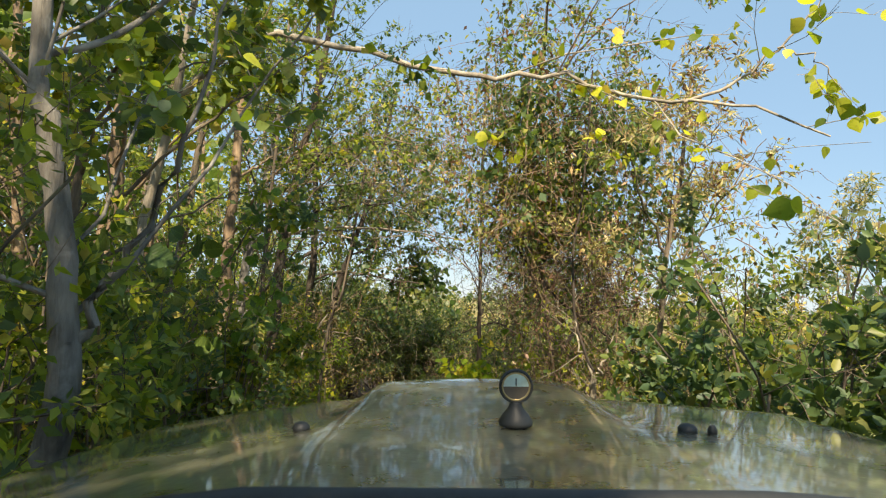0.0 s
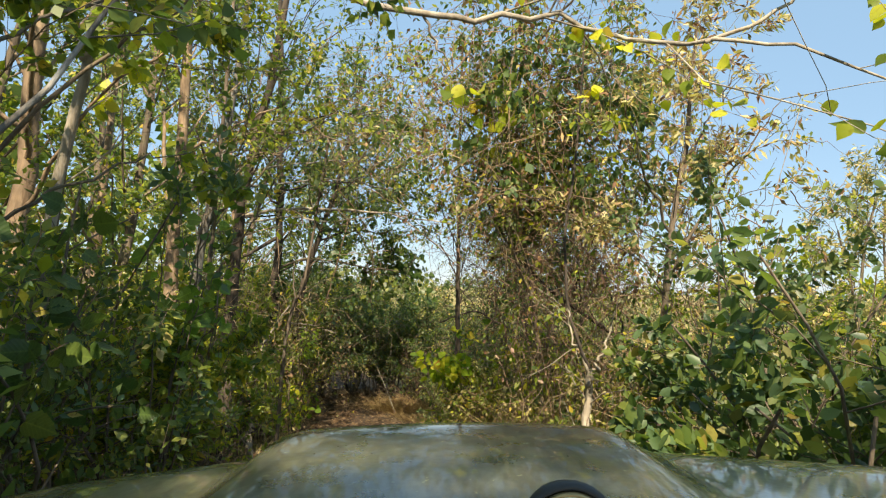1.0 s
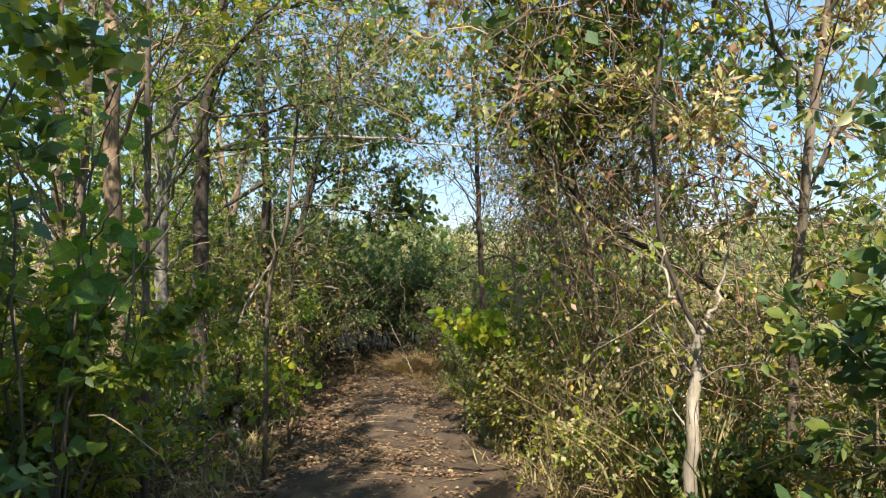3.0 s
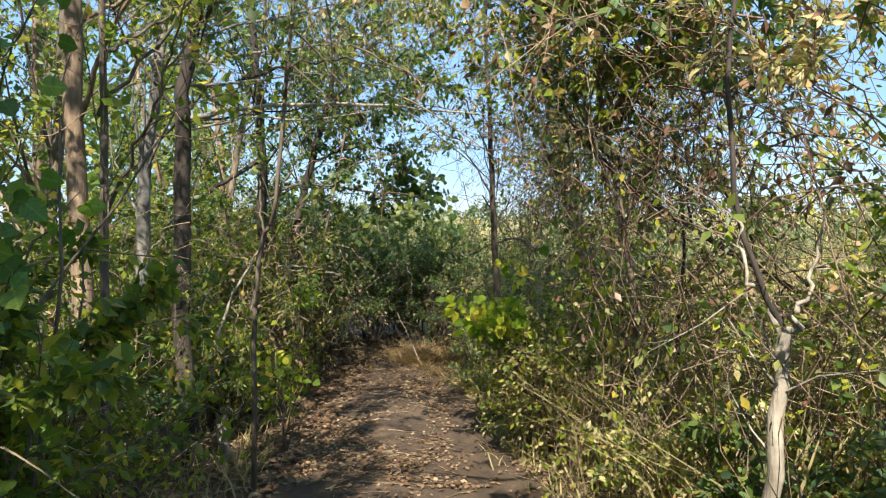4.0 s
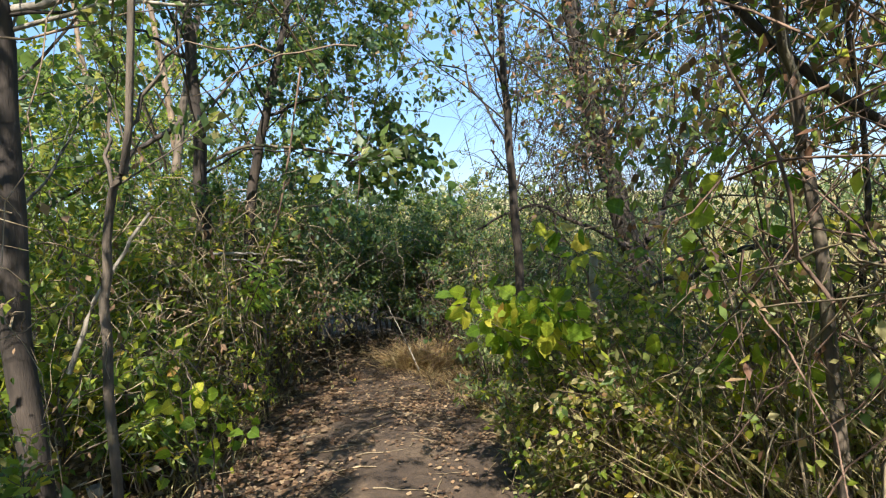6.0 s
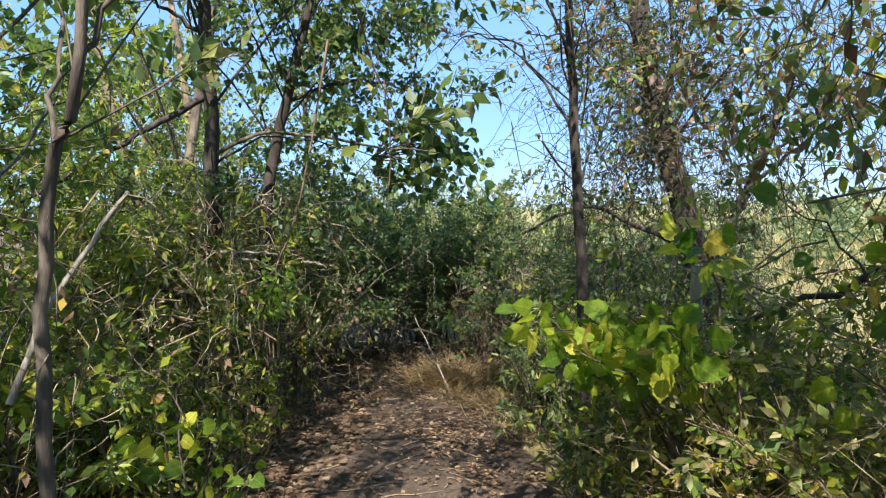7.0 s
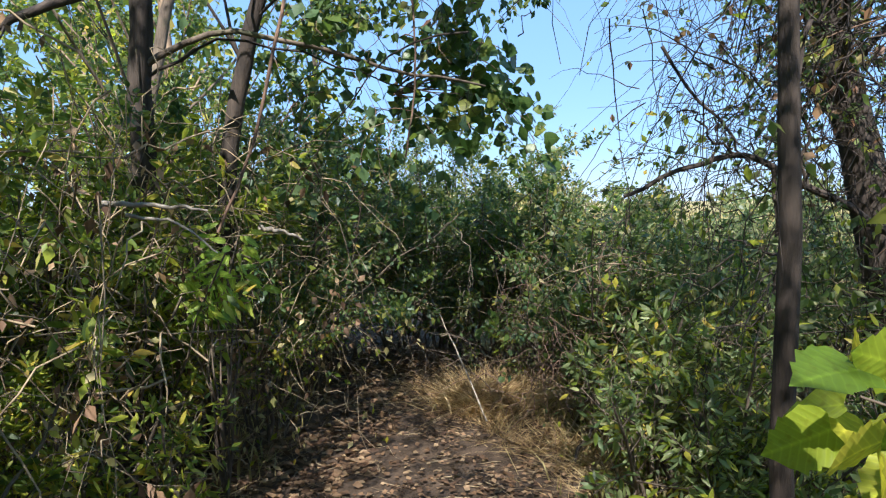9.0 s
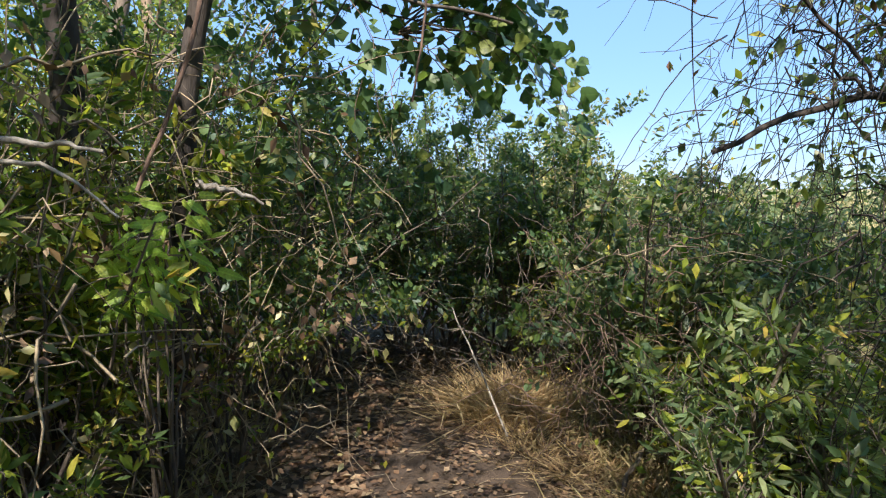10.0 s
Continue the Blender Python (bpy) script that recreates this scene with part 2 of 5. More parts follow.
def leaves_mesh(name, rng, pos, dirs, length, mat, shape="oval", spread=0.35, flat=0.5, simple=False):
    """One blade at each place, folded along its rib, drooping along dirs."""
    n = len(pos)
    d = unit(dirs + rng.normal(0, spread, (n, 3)))
    up = np.array([0, 0, 1.0]) * flat + rng.normal(0, 0.6, (n, 3))
    s = unit(np.cross(d, up))
    nrm = np.cross(s, d)
    L = (length * rng.uniform(0.55, 1.3, n))[:, None]
    fold = rng.uniform(0.05, 0.3, n)[:, None]
    curl = rng.uniform(-0.05, 0.22, n)[:, None]
    (t1, w1), (t2, w2) = SHAPES[shape]

    def at(t, w):
        return pos + L * (d * t + s * w + nrm * (abs(w) * fold - curl * t * t))
    if shape == "heart" and not simple:  # leaves close to the track: rounded rim, several stations along the rib
        rim = ((0.05, 0.2), (0.15, 0.36), (0.3, 0.43), (0.5, 0.38), (0.7, 0.25), (0.88, 0.09))
        rows = [at(0, 0)] + [q for t, w in rim for q in (at(t, w * rng.uniform(0.9, 1.1)), at(t, 0), at(t, -w * rng.uniform(0.9, 1.1)))] + [at(1, 0)]
        k = len(rows)
        b = np.arange(n)[:, None] * k
        quads = np.concatenate([b + np.array([[i, i + 1, i + 4, i + 3]]) for j in range(len(rim) - 1) for i in (1 + 3 * j, 2 + 3 * j)])
        tris = np.concatenate([b + np.array([c]) for c in ([0, 2, 1], [0, 3, 2], [k - 4, k - 3, k - 1], [k - 3, k - 2, k - 1])])
        return mesh_from(name, np.stack(rows, 1).reshape(-1, 3), quads, tris, mat, True)
    if simple:
        vs = np.stack((at(0, 0), at(0.42, w1), at(1, 0), at(0.42, -w1)), 1).reshape(-1, 3)
        b = np.arange(n)[:, None] * 4
        tris = np.concatenate((b + np.array([[0, 2, 1]]), b + np.array([[0, 3, 2]])))
        return mesh_from(name, vs, tris=tris, mat=mat)
    vs = np.stack((at(0, 0), at(t1, w1), at(t2, w2), at(1, 0), at(t2, -w2), at(t1, -w1)), 1).reshape(-1, 3)
    b = np.arange(n)[:, None] * 6
    quads = np.concatenate((b + np.array([[0, 3, 2, 1]]), b + np.array([[0, 5, 4, 3]])))
    return mesh_from(name, vs, quads, mat=mat)


# ---- the lie of the land ----
PROFILE_Y = (-40, -3, 0, 0.7, 1.7, 3.1, 5.3, 7.85, 12.8, 20, 40, 200)
PROFILE_Z = (0.4, 0.03, 0.0, 0.0, -0.06, -0.165, -0.39, -0.7, -1.04, -1.3, -1.7, -2.0)
TRAIL_Y = (-6, 0, 4, 5.5, 7.85, 10, 13, 16, 22)
TRAIL_X = (0, 0, 0, -0.1, -0.5, -0.7, -1.0, -1.6, -3.5)


def trail_x(y):
    return float(np.interp(y, TRAIL_Y, TRAIL_X))


def ground_z(x, y):
    z = float(np.interp(y, PROFILE_Y, PROFILE_Z))
    off = abs(x - trail_x(y))
    away = min(1.0, max(0.0, (off - 0.9) / 1.5))
    z += away * (0.12 * noise.noise(Vector((x * 0.5, y * 0.5, 3.0))) + 0.05 * noise.noise(Vector((x * 2.1, y * 2.1, 7.0))) + 0.08)
    far = min(1.0, math.hypot(x, y) / 60)
    return z + far * 0.5 * noise.noise(Vector((x * 0.05, y * 0.05, 1.0)))


def steps(lo, hi, fine_lo, fine_hi, d):
    mid = np.arange(fine_lo, fine_hi + 1e-6, d)
    out_hi = fine_hi + (hi - fine_hi) * (np.linspace(0, 1, 26)[1:] ** 2.6)
    out_lo = fine_lo + (lo - fine_lo) * (np.linspace(0, 1, 26)[1:] ** 2.6)
    return np.concatenate((out_lo[::-1], mid, out_hi))


def grid_mesh(name, xs, ys, height, mat):
    vs = [(x, y, height(x, y)) for y in ys for x in xs]
    nx = len(xs)
    i = np.arange(len(ys) - 1)[:, None] * nx + np.arange(nx - 1)[None, :]
    return mesh_from(name, vs, np.stack((i, i + 1, i + nx + 1, i + nx), -1).reshape(-1, 4), mat=mat, smooth=True)


ground = tagged(new("ground", grid_mesh("ground", steps(-900, 900, -7, 7, 0.2), steps(-900, 900, -4, 18, 0.2), ground_z, SOIL)),
                "brown woodland soil under fallen leaves", "ground", kind="structure")


def trail_height(x, y):
    off = x - trail_x(y)
    rut = -0.035 * math.exp(-((abs(off) - 0.68) / 0.2) ** 2) + 0.02 * math.exp(-(off / 0.25) ** 2)
    edge = max(0.0, abs(off) - 0.85)
    return ground_z(x, y) + 0.045 + rut - 0.35 * edge + 0.02 * noise.noise(Vector((x * 3, y * 3, 0)))


trail_ys = np.arange(-5, 20, 0.12)
trail_vs = [(trail_x(y) + o, y, trail_height(trail_x(y) + o, y)) for y in trail_ys for o in np.linspace(-1.1, 1.1, 23)]
ti = np.arange(len(trail_ys) - 1)[:, None] * 23 + np.arange(22)[None, :]
trail = tagged(new("road", mesh_from("road", trail_vs, np.stack((ti, ti + 1, ti + 24, ti + 23), -1).reshape(-1, 4), mat=DIRT, smooth=True)),
               "narrow rutted dirt track strewn with dead leaves", "dirt track", kind="structure")

# ---- plants ----


def clear_of_track(p, half=0.72, top=1.75):
    """True where p is outside the tunnel that the track keeps open."""
    x = np.interp(p[:, 1], TRAIL_Y, TRAIL_X)
    z = np.interp(p[:, 1], PROFILE_Y, PROFILE_Z)
    return (np.abs(p[:, 0] - x) > half) | (p[:, 2] > z + top) | (p[:, 1] > 10.2)


class Growth:
    """Collects the stems and the leaf places of one plant."""

    def __init__(self, seed, **k):
        self.rng = np.random.default_rng(seed)
        self.wood, self.sites, self.ways = [], [], []
        self.k = dict(levels=3, wander=0.16, up=(0.06, 0.02, -0.01, -0.03), kids=(6, 5, 4), ratio=(0.55, 0.5, 0.5), spread=(0.9, 0.9, 1.0),
                      start=0.25, leaf_level=2, density=60, seg=0.12, min_r=0.0016, away=0.035, caps=(14, 8, 4, 3), thin=(0.55, 0.55, 0.55))
        self.k.update(k)

    def line(self, p, d, length, r, lev):
        k, rng = self.k, self.rng
        n = max(2, min(k["caps"][min(lev, 3)], int(length / k["seg"])))
        d, p = unit(np.array(d, float)), np.array(p, float)
        pts = [p.copy()]
        for _ in range(n):
            d = unit(d + rng.normal(0, k["wander"], 3) + np.array([0, 0, k["up"][min(lev, 3)]]))
            p = p + d * (length / n)
            pts.append(p.copy())
        return np.array(pts), np.maximum(np.linspace(r, r * 0.35, n + 1), k["min_r"] * 0.8)

    def grow(self, p, d, length, r, lev=0):
        pts, radii = self.line(p, d, length, r, lev)
        self.add(pts, radii, lev)

    def add(self, pts, radii, lev):
        k, rng = self.k, self.rng
        pts, radii = np.asarray(pts, float), np.asarray(radii, float)
        length = float(np.linalg.norm(np.diff(pts, axis=0), axis=1).sum())
        self.wood.append((pts, radii, lev))
        n = len(pts) - 1
        dirs = unit(np.diff(pts, axis=0))
        if lev >= k["leaf_level"]:
            m = rng.poisson(length * k["density"] * rng.gamma(0.8) / 0.8)  # some sprays are full, others nearly bare
            if m:
                t = rng.uniform(0.1, 1.0, m) * n
                i = np.minimum(t.astype(int), n - 1)
                at = pts[i] + (pts[i + 1] - pts[i]) * (t - i)[:, None]
                side = unit(np.cross(dirs[i], rng.normal(0, 1, (m, 3))))
                self.sites.append(at + side * rng.uniform(0, k["away"], m)[:, None])
                self.ways.append(unit(dirs[i] * 0.5 + side * 0.8 + np.array([0, 0, -0.25])))
        if lev < k["levels"]:
            for _ in range(rng.poisson(k["kids"][lev])):
                t = rng.uniform(k["start"], 1.0) * n
                i = min(int(t), n - 1)
                q = pts[i] + (pts[i + 1] - pts[i]) * (t - i)
                side = unit(np.cross(dirs[i], rng.normal(0, 1, 3)))
                d = unit(dirs[i] + side * k["spread"][lev] * rng.uniform(0.6, 1.3))
                ll = length * k["ratio"][lev] * rng.uniform(0.6, 1.2) * (1.15 - 0.6 * t / n)
                self.grow(q, d, ll, max(k["min_r"], radii[i] * k["thin"][lev]), lev + 1)

    def leaf_places(self, keep=True):
        if not self.sites:
            return np.zeros((0, 3)), np.zeros((0, 3))
        p, w = np.concatenate(self.sites), np.concatenate(self.ways)
        if keep:
            ok = clear_of_track(p)
            p, w = p[ok], w[ok]
        return p, w


def finish(g, name, label, category, group, base, bark, leaf, leaf_len, shape="oval", flat=0.5, simple=False, keep=True, leaf_label=""):
    """Makes the thing: an Empty at its foot with trunk or stems, branches, twigs and foliage as parts."""
    base = np.asarray(base, float)
    root = tagged(new(name), label, category, group)
    root.location = base
    wood = [(p - base, r, lev) for p, r, lev in g.wood
            if not keep or (lev == 0 and r[0] > 0.016) or clear_of_track(p).mean() > (0.97 if lev == 0 else 0.8)]
    main = [w for w in wood if w[2] == 0]
    for w in main:
        child("trunk" if len(main) == 1 else "stem", tubes_mesh("stem", [w], bark, lambda lev: 9 if w[1][0] > 0.02 else 5), root)
    for w in [w for w in wood if w[2] == 1 and w[1][0] > 0.009][:14]:
        child("branch", tubes_mesh("branch", [w], bark, lambda lev: 5), root)
    rest = [w for w in wood if w[2] > 1 or (w[2] == 1 and w[1][0] <= 0.009)]
    rest += [w for w in wood if w[2] == 1 and w[1][0] > 0.009][14:]
    if rest:
        tagged(child("brushwood", tubes_mesh("brushwood", rest, bark, lambda lev: 4 if lev == 1 else 3), root), kind="stuff")
    p, w = g.leaf_places(keep)
    if len(p):
        mats = leaf if isinstance(leaf, (list, tuple)) else [leaf]
        pick = g.rng.integers(0, len(mats), len(p))
        for i, mat in enumerate(mats):
            s = pick == i
            if s.any():
                tagged(child("foliage", leaves_mesh("foliage", g.rng, p[s] - base, w[s], leaf_len, mat, shape, flat=flat, simple=simple), root, leaf_label), kind="stuff")
    return root


def shrub(seed, x, y, height, leaf, stems=7, lean=0.35, bark=BARK, leaf_len=0.06, density=55, shape="oval", toward_x=0.0, toward_y=0.0,
          name="shrub", label="leafy green woodland shrub with thin stems", group="undergrowth shrubs", keep=True, simple=False, kids=(7, 4), r=0.011, flat=0.5, **k):
    g = Growth(seed, levels=2, leaf_level=1, kids=kids, ratio=(0.42, 0.45), spread=(1.0, 1.0), density=density, up=(0.05, 0.0, -0.03, -0.03), caps=(8, 4, 2, 2), **k)
    z = ground_z(x, y) - 0.03
    for i in range(stems):
        a = g.rng.uniform(0, 2 * np.pi)
        d = np.array([math.cos(a) * lean + toward_x, math.sin(a) * lean + toward_y, 1.0])
        o = np.array([x, y, z]) + np.array([math.cos(a), math.sin(a), 0]) * g.rng.uniform(0, 0.12)
        g.grow(o, d, height * g.rng.uniform(0.7, 1.1), r * g.rng.uniform(0.7, 1.3))
    if y > 11.3 or x < -2.7 or x > 2.6:
        g.wood = [w for w in g.wood if w[2] < 2 or g.rng.uniform() < 0.25]
    return finish(g, name, label, "shrub", group, (x, y, z), bark, leaf, leaf_len, shape, flat, simple, keep)


def tree(seed, x, y, height, r, leaf, bark=BARK, lean=(0, 0), leaf_len=0.07, density=45, kids=(10, 6, 4), start=0.4, label="slender woodland tree with grey-brown bark",
         group="woodland trees", levels=3, shape="oval", wander=0.05, keep=True, simple=True, ratio=(0.38, 0.5, 0.5), name="tree", flat=0.5, spread=(0.9, 0.9, 1.0)):
    g = Growth(seed, levels=levels, kids=kids, ratio=ratio, start=start, density=density, leaf_level=min(2, levels), wander=wander, seg=0.3, spread=spread, thin=(0.3, 0.45, 0.5))
    z = ground_z(x, y) - 0.08
    g.grow((x, y, z), (lean[0], lean[1], 1.0), height, r)
    return finish(g, name, label, "tree", group, (x, y, z), bark, leaf, leaf_len, shape, flat, simple, keep)



def bent(rng, points, n=14, shake=0.02):
    """A smooth, slightly crooked line through a few places."""
    p = np.array(points, float)
    q = np.concatenate((2 * p[:1] - p[1:2], p, 2 * p[-1:] - p[-2:-1]))
    out = []
    for i in range(len(p) - 1):
        a, b, c, d = q[i:i + 4]
        for t in np.linspace(0, 1, max(3, n // (len(p) - 1)), endpoint=False):
            out.append(0.5 * (2 * b + (c - a) * t + (2 * a - 5 * b + 4 * c - d) * t * t + (3 * b - a - 3 * c + d) * t ** 3))
    out.append(p[-1])
    out = np.array(out)
    out[1:-1] += rng.normal(0, shake, (len(out) - 2, 3))
    return out


def limbed(seed, points, r, limbs, leaf, bark, label, leaf_len=0.06, shape="oval", density=40, kids=(8, 5, 3), name="tree", category="tree",
           group="woodland trees", tip=0.4, ratio=(0.35, 0.5, 0.5), start=0.35, simple=True, leaf_level=2, flat=0.4, spread=(0.9, 0.9, 1.0), up=(0.06, 0.02, -0.01, -0.03), levels=3):
    """A tree with a trunk and limbs along given lines; smaller wood grows by itself."""
    g = Growth(seed, kids=kids, ratio=ratio, start=start, density=density, leaf_level=leaf_level, wander=0.12, seg=0.2, spread=spread, up=up, levels=levels, thin=(0.22, 0.45, 0.5))
    trunk = bent(g.rng, points, 16, r * 0.15)
    g.add(trunk, np.linspace(r, r * tip, len(trunk)), 0)
    for line, lr in limbs:
        li = bent(g.rng, line, 16, 0.012)
        g.add(li, np.linspace(lr, lr * 0.2, len(li)), 1)
    return finish(g, name, label, category, group, points[0], bark, leaf, leaf_len, shape, flat, simple)


def gz(x, y, up=-0.06):
    return (x, y, ground_z(x, y) + up)


# woodland trees on the shaded side
limbed(11, [gz(-0.95, 1.66), (-0.94, 1.66, 0.7), (-0.925, 1.66, 1.0), (-0.915, 1.66, 1.2), (-0.972, 1.66, 1.44), (-1.024, 1.66, 1.74), (-1.076, 1.66, 2.05), (-1.12, 1.6, 4.2)], 0.052,
       [([(-0.91, 1.66, 1.12), (-0.866, 1.66, 1.2), (-0.776, 1.67, 1.41), (-0.669, 1.68, 1.68), (-0.6, 1.8, 2.2)], 0.019), ([(-1.05, 1.65, 1.9), (-0.7, 2.2, 2.4), (-0.3, 3.0, 2.8)], 0.011)],
       [GREEN, DEEP, GREEN, LIME], BARK_GREY, "young tree with smooth mottled grey bark and yellowing leaves", density=60, kids=(11, 6, 3), leaf_len=0.045, shape="heart", simple=False)
limbed(12, [gz(-2.65, 5.0), (-2.62, 5.0, 1.6), (-2.55, 5.0, 3.2), (-2.47, 5.05, 4.9)], 0.085,
       [([(-2.6, 5.0, 1.7), (-1.9, 4.6, 2.4), (-1.0, 4.4, 2.9)], 0.02), ([(-2.6, 5.0, 2.0), (-2.1, 4.2, 2.6), (-1.6, 3.4, 3.0)], 0.02), ([(-2.6, 5.0, 2.2), (-3.4, 4.4, 2.9)], 0.02)],
       [GREEN, LIME], BARK_WARM, "woodland tree with warm sunlit bark and green leaves", density=46, kids=(11, 6, 4), start=0.5)
limbed(13, [gz(-2.25, 6.6), (-2.22, 6.6, 1.6), (-2.2, 6.6, 3.2), (-2.22, 6.6, 5.0)], 0.072,
       [([(-2.2, 6.6, 1.8), (-1.6, 6.2, 2.5), (-0.9, 5.9, 2.9)], 0.018), ([(-2.2, 6.6, 2.4), (-1.7, 7.3, 3.0)], 0.018)],
       [GREEN, LIME], BARK_WARM, "woodland tree with flaking warm brown bark", density=28, kids=(11, 6, 4), start=0.5)
limbed(14, [gz(-1.88, 7.3), (-1.86, 7.3, 1.5), (-1.78, 7.3, 2.3), (-1.55, 7.3, 3.6), (-1.42, 7.35, 5.0)], 0.068,
       [([(-1.82, 7.3, 1.9), (-1.25, 7.5, 2.0), (-0.55, 7.55, 2.05), (0.1, 7.6, 2.0)], 0.009), ([(-1.75, 7.3, 2.5), (-1.1, 6.6, 2.75), (-0.4, 6.3, 2.8)], 0.018),
        ([(-1.4, 7.3, 2.2), (-0.7, 7.2, 2.3), (-0.1, 7.2, 2.15)], 0.012)],
       [GREEN, DEEP], BARK_DARK, "dark leaning tree with a bare branch across the track", density=17, kids=(12, 7, 4))
limbed(15, [gz(-2.2, 10.4), (-2.18, 10.4, 1.0), (-2.12, 10.35, 2.2), (-2.2, 10.3, 4.0), (-2.3, 10.3, 6.5)], 0.075,
       [([(-2.15, 10.4, 1.35), (-1.64, 10.5, 1.58), (-0.95, 11.1, 1.46), (-0.35, 11.5, 1.41)], 0.01), ([(-2.15, 10.35, 1.9), (-2.7, 9.9, 1.45), (-3.4, 9.6, 1.0)], 0.03), ([(-2.15, 10.4, 2.4), (-2.9, 10.0, 2.9)], 0.02)],
       [GREEN, DEEP], BARK_DARK, "dark upright tree with rough bark behind the bushes", density=42, kids=(12, 7, 4), leaf_len=0.065)
limbed(16, [gz(-2.05, 10.9), (-1.85, 10.8, 1.0), (-1.6, 10.7, 1.9), (-1.35, 10.7, 2.8), (-1.0, 10.8, 4.6)], 0.06,
       [([(-1.6, 10.7, 1.9), (-1.0, 11.0, 2.1), (-0.4, 11.4, 2.0)], 0.018), ([(-1.4, 10.7, 2.6), (-0.9, 10.6, 2.9), (-0.3, 10.6, 2.7)], 0.015)],
       [DEEP, GREEN], BARK_DARK, "slanting dark tree draped with climbing leaves", density=55, kids=(14, 7, 4), leaf_len=0.06)
# its high boughs over the track are added to cast shade further along
limbed(17, [gz(-2.52, 8.1), (-2.52, 8.1, 0.6), (-2.5, 8.1, 1.6), (-2.3, 8.15, 2.8), (-2.1, 8.2, 4.8)], 0.075,
       [([(-2.5, 8.1, 0.9), (-2.2, 8.4, 1.5), (-1.9, 8.6, 2.2)], 0.012), ([(-2.36, 8.15, 2.5), (-0.9, 8.7, 2.8), (-0.2, 9.3, 2.9)], 0.014), ([(-2.32, 8.15, 2.7), (-0.8, 8.5, 3.1), (0.1, 8.8, 3.2)], 0.014),
        ([(-2.4, 8.15, 2.3), (-1.2, 9.0, 2.6), (-0.8, 9.8, 2.7)], 0.014), ([(-2.25, 8.2, 3.1), (-0.9, 9.2, 3.4), (-0.3, 9.9, 3.4)], 0.013)],
       [GREEN, DEEP], BARK_GREY, "grey-barked tree with boughs added over the track for shade", density=20, kids=(9, 6, 4), leaf_len=0.07)
for i, (x, y, h, r) in enumerate(((-3.6, 8.4, 9, 0.08), (-4.4, 6.6, 9, 0.08), (-3.3, 12.2, 9, 0.08), (-4.8, 10.5, 10, 0.09), (-5.6, 8.2, 10, 0.09), (-4.1, 14.5, 10, 0.09), (-6.2, 12.6, 10, 0.1),
                                  (-4.0, 3.4, 8, 0.08), (-5.4, 5.0, 9, 0.09), (-7.5, 10.0, 11, 0.1), (-2.9, 17.0, 9, 0.08), (-6.0, 17.0, 11, 0.1), (-3.3, 1.6, 5.5, 0.06))):
    tree(100 + i, x, y, h * 0.66, r, [GREEN, DEEP, LIME], BARK_WARM if i % 2 else BARK, (0.03 * math.sin(i * 2.1), 0.02), density=25, kids=(14, 6, 4), start=0.16, leaf_len=0.085)

limbed(18, [gz(-1.75, 3.0), (-1.72, 3.0, 1.0), (-1.7, 3.0, 2.2), (-1.6, 3.1, 4.0)], 0.03,
       [([(-1.7, 3.0, 1.5), (-1.1, 3.0, 2.1), (-0.5, 3.1, 2.6)], 0.012), ([(-1.7, 3.0, 1.8), (-1.2, 2.4, 2.3), (-0.8, 2.0, 2.5)], 0.012), ([(-1.7, 3.0, 2.0), (-1.6, 3.8, 2.6), (-1.2, 4.4, 2.9)], 0.012),
        ([(-1.7, 3.0, 1.3), (-1.3, 3.3, 1.7), (-1.0, 3.7, 1.9)], 0.01)], [GREEN, LIME, GREEN], BARK, "young maple with spreading boughs over the track", density=56, kids=(15, 6, 4), leaf_len=0.058, shape="heart", group="woodland trees")
limbed(19, [gz(-1.65, 5.7), (-1.6, 5.7, 1.0), (-1.55, 5.7, 2.2), (-1.5, 5.8, 4.4)], 0.026,
       [([(-1.6, 5.7, 1.2), (-1.2, 5.4, 1.7), (-0.9, 5.1, 2.1)], 0.011), ([(-1.6, 5.7, 1.7), (-1.0, 5.6, 2.3), (-0.5, 5.5, 2.7)], 0.011), ([(-1.55, 5.7, 2.0), (-1.3, 6.4, 2.5)], 0.011)],
       [GREEN, LIME], BARK, "leafy sapling leaning towards the light", density=15, kids=(11, 6, 4), leaf_len=0.06)
# trees added behind the eye's start, out of view, to shade the near track
for i, (x, y, h, r) in enumerate(((1.25, -3.0, 6.5, 0.06), (-1.5, -3.4, 8.5, 0.06), (-2.4, -0.8, 7.0, 0.06))):
    tree(130 + i, x, y, h, r, [GREEN, LIME, BUFF], BARK, (0.0, 0.0), density=40, kids=(19, 6, 4), start=0.25, leaf_len=0.11, label="unseen leafy tree added behind the start for shade")

limbed(21, [gz(-1.25, 6.75), (-1.2, 6.7, 0.4), (-1.16, 6.68, 0.83), (-1.1, 6.66, 1.11), (-1.02, 6.64, 1.31), (-0.85, 6.6, 2.6)], 0.02,
       [([(-1.1, 6.66, 1.11), (-1.2, 6.9, 1.6), (-1.3, 7.1, 2.0)], 0.008), ([(-1.02, 6.64, 1.31), (-0.85, 6.8, 1.7), (-0.75, 6.95, 2.0)], 0.008)],
       [GREEN, SAGE], BARK, "slim brown sapling standing close to the track", density=24, kids=(8, 5, 3), tip=0.6)

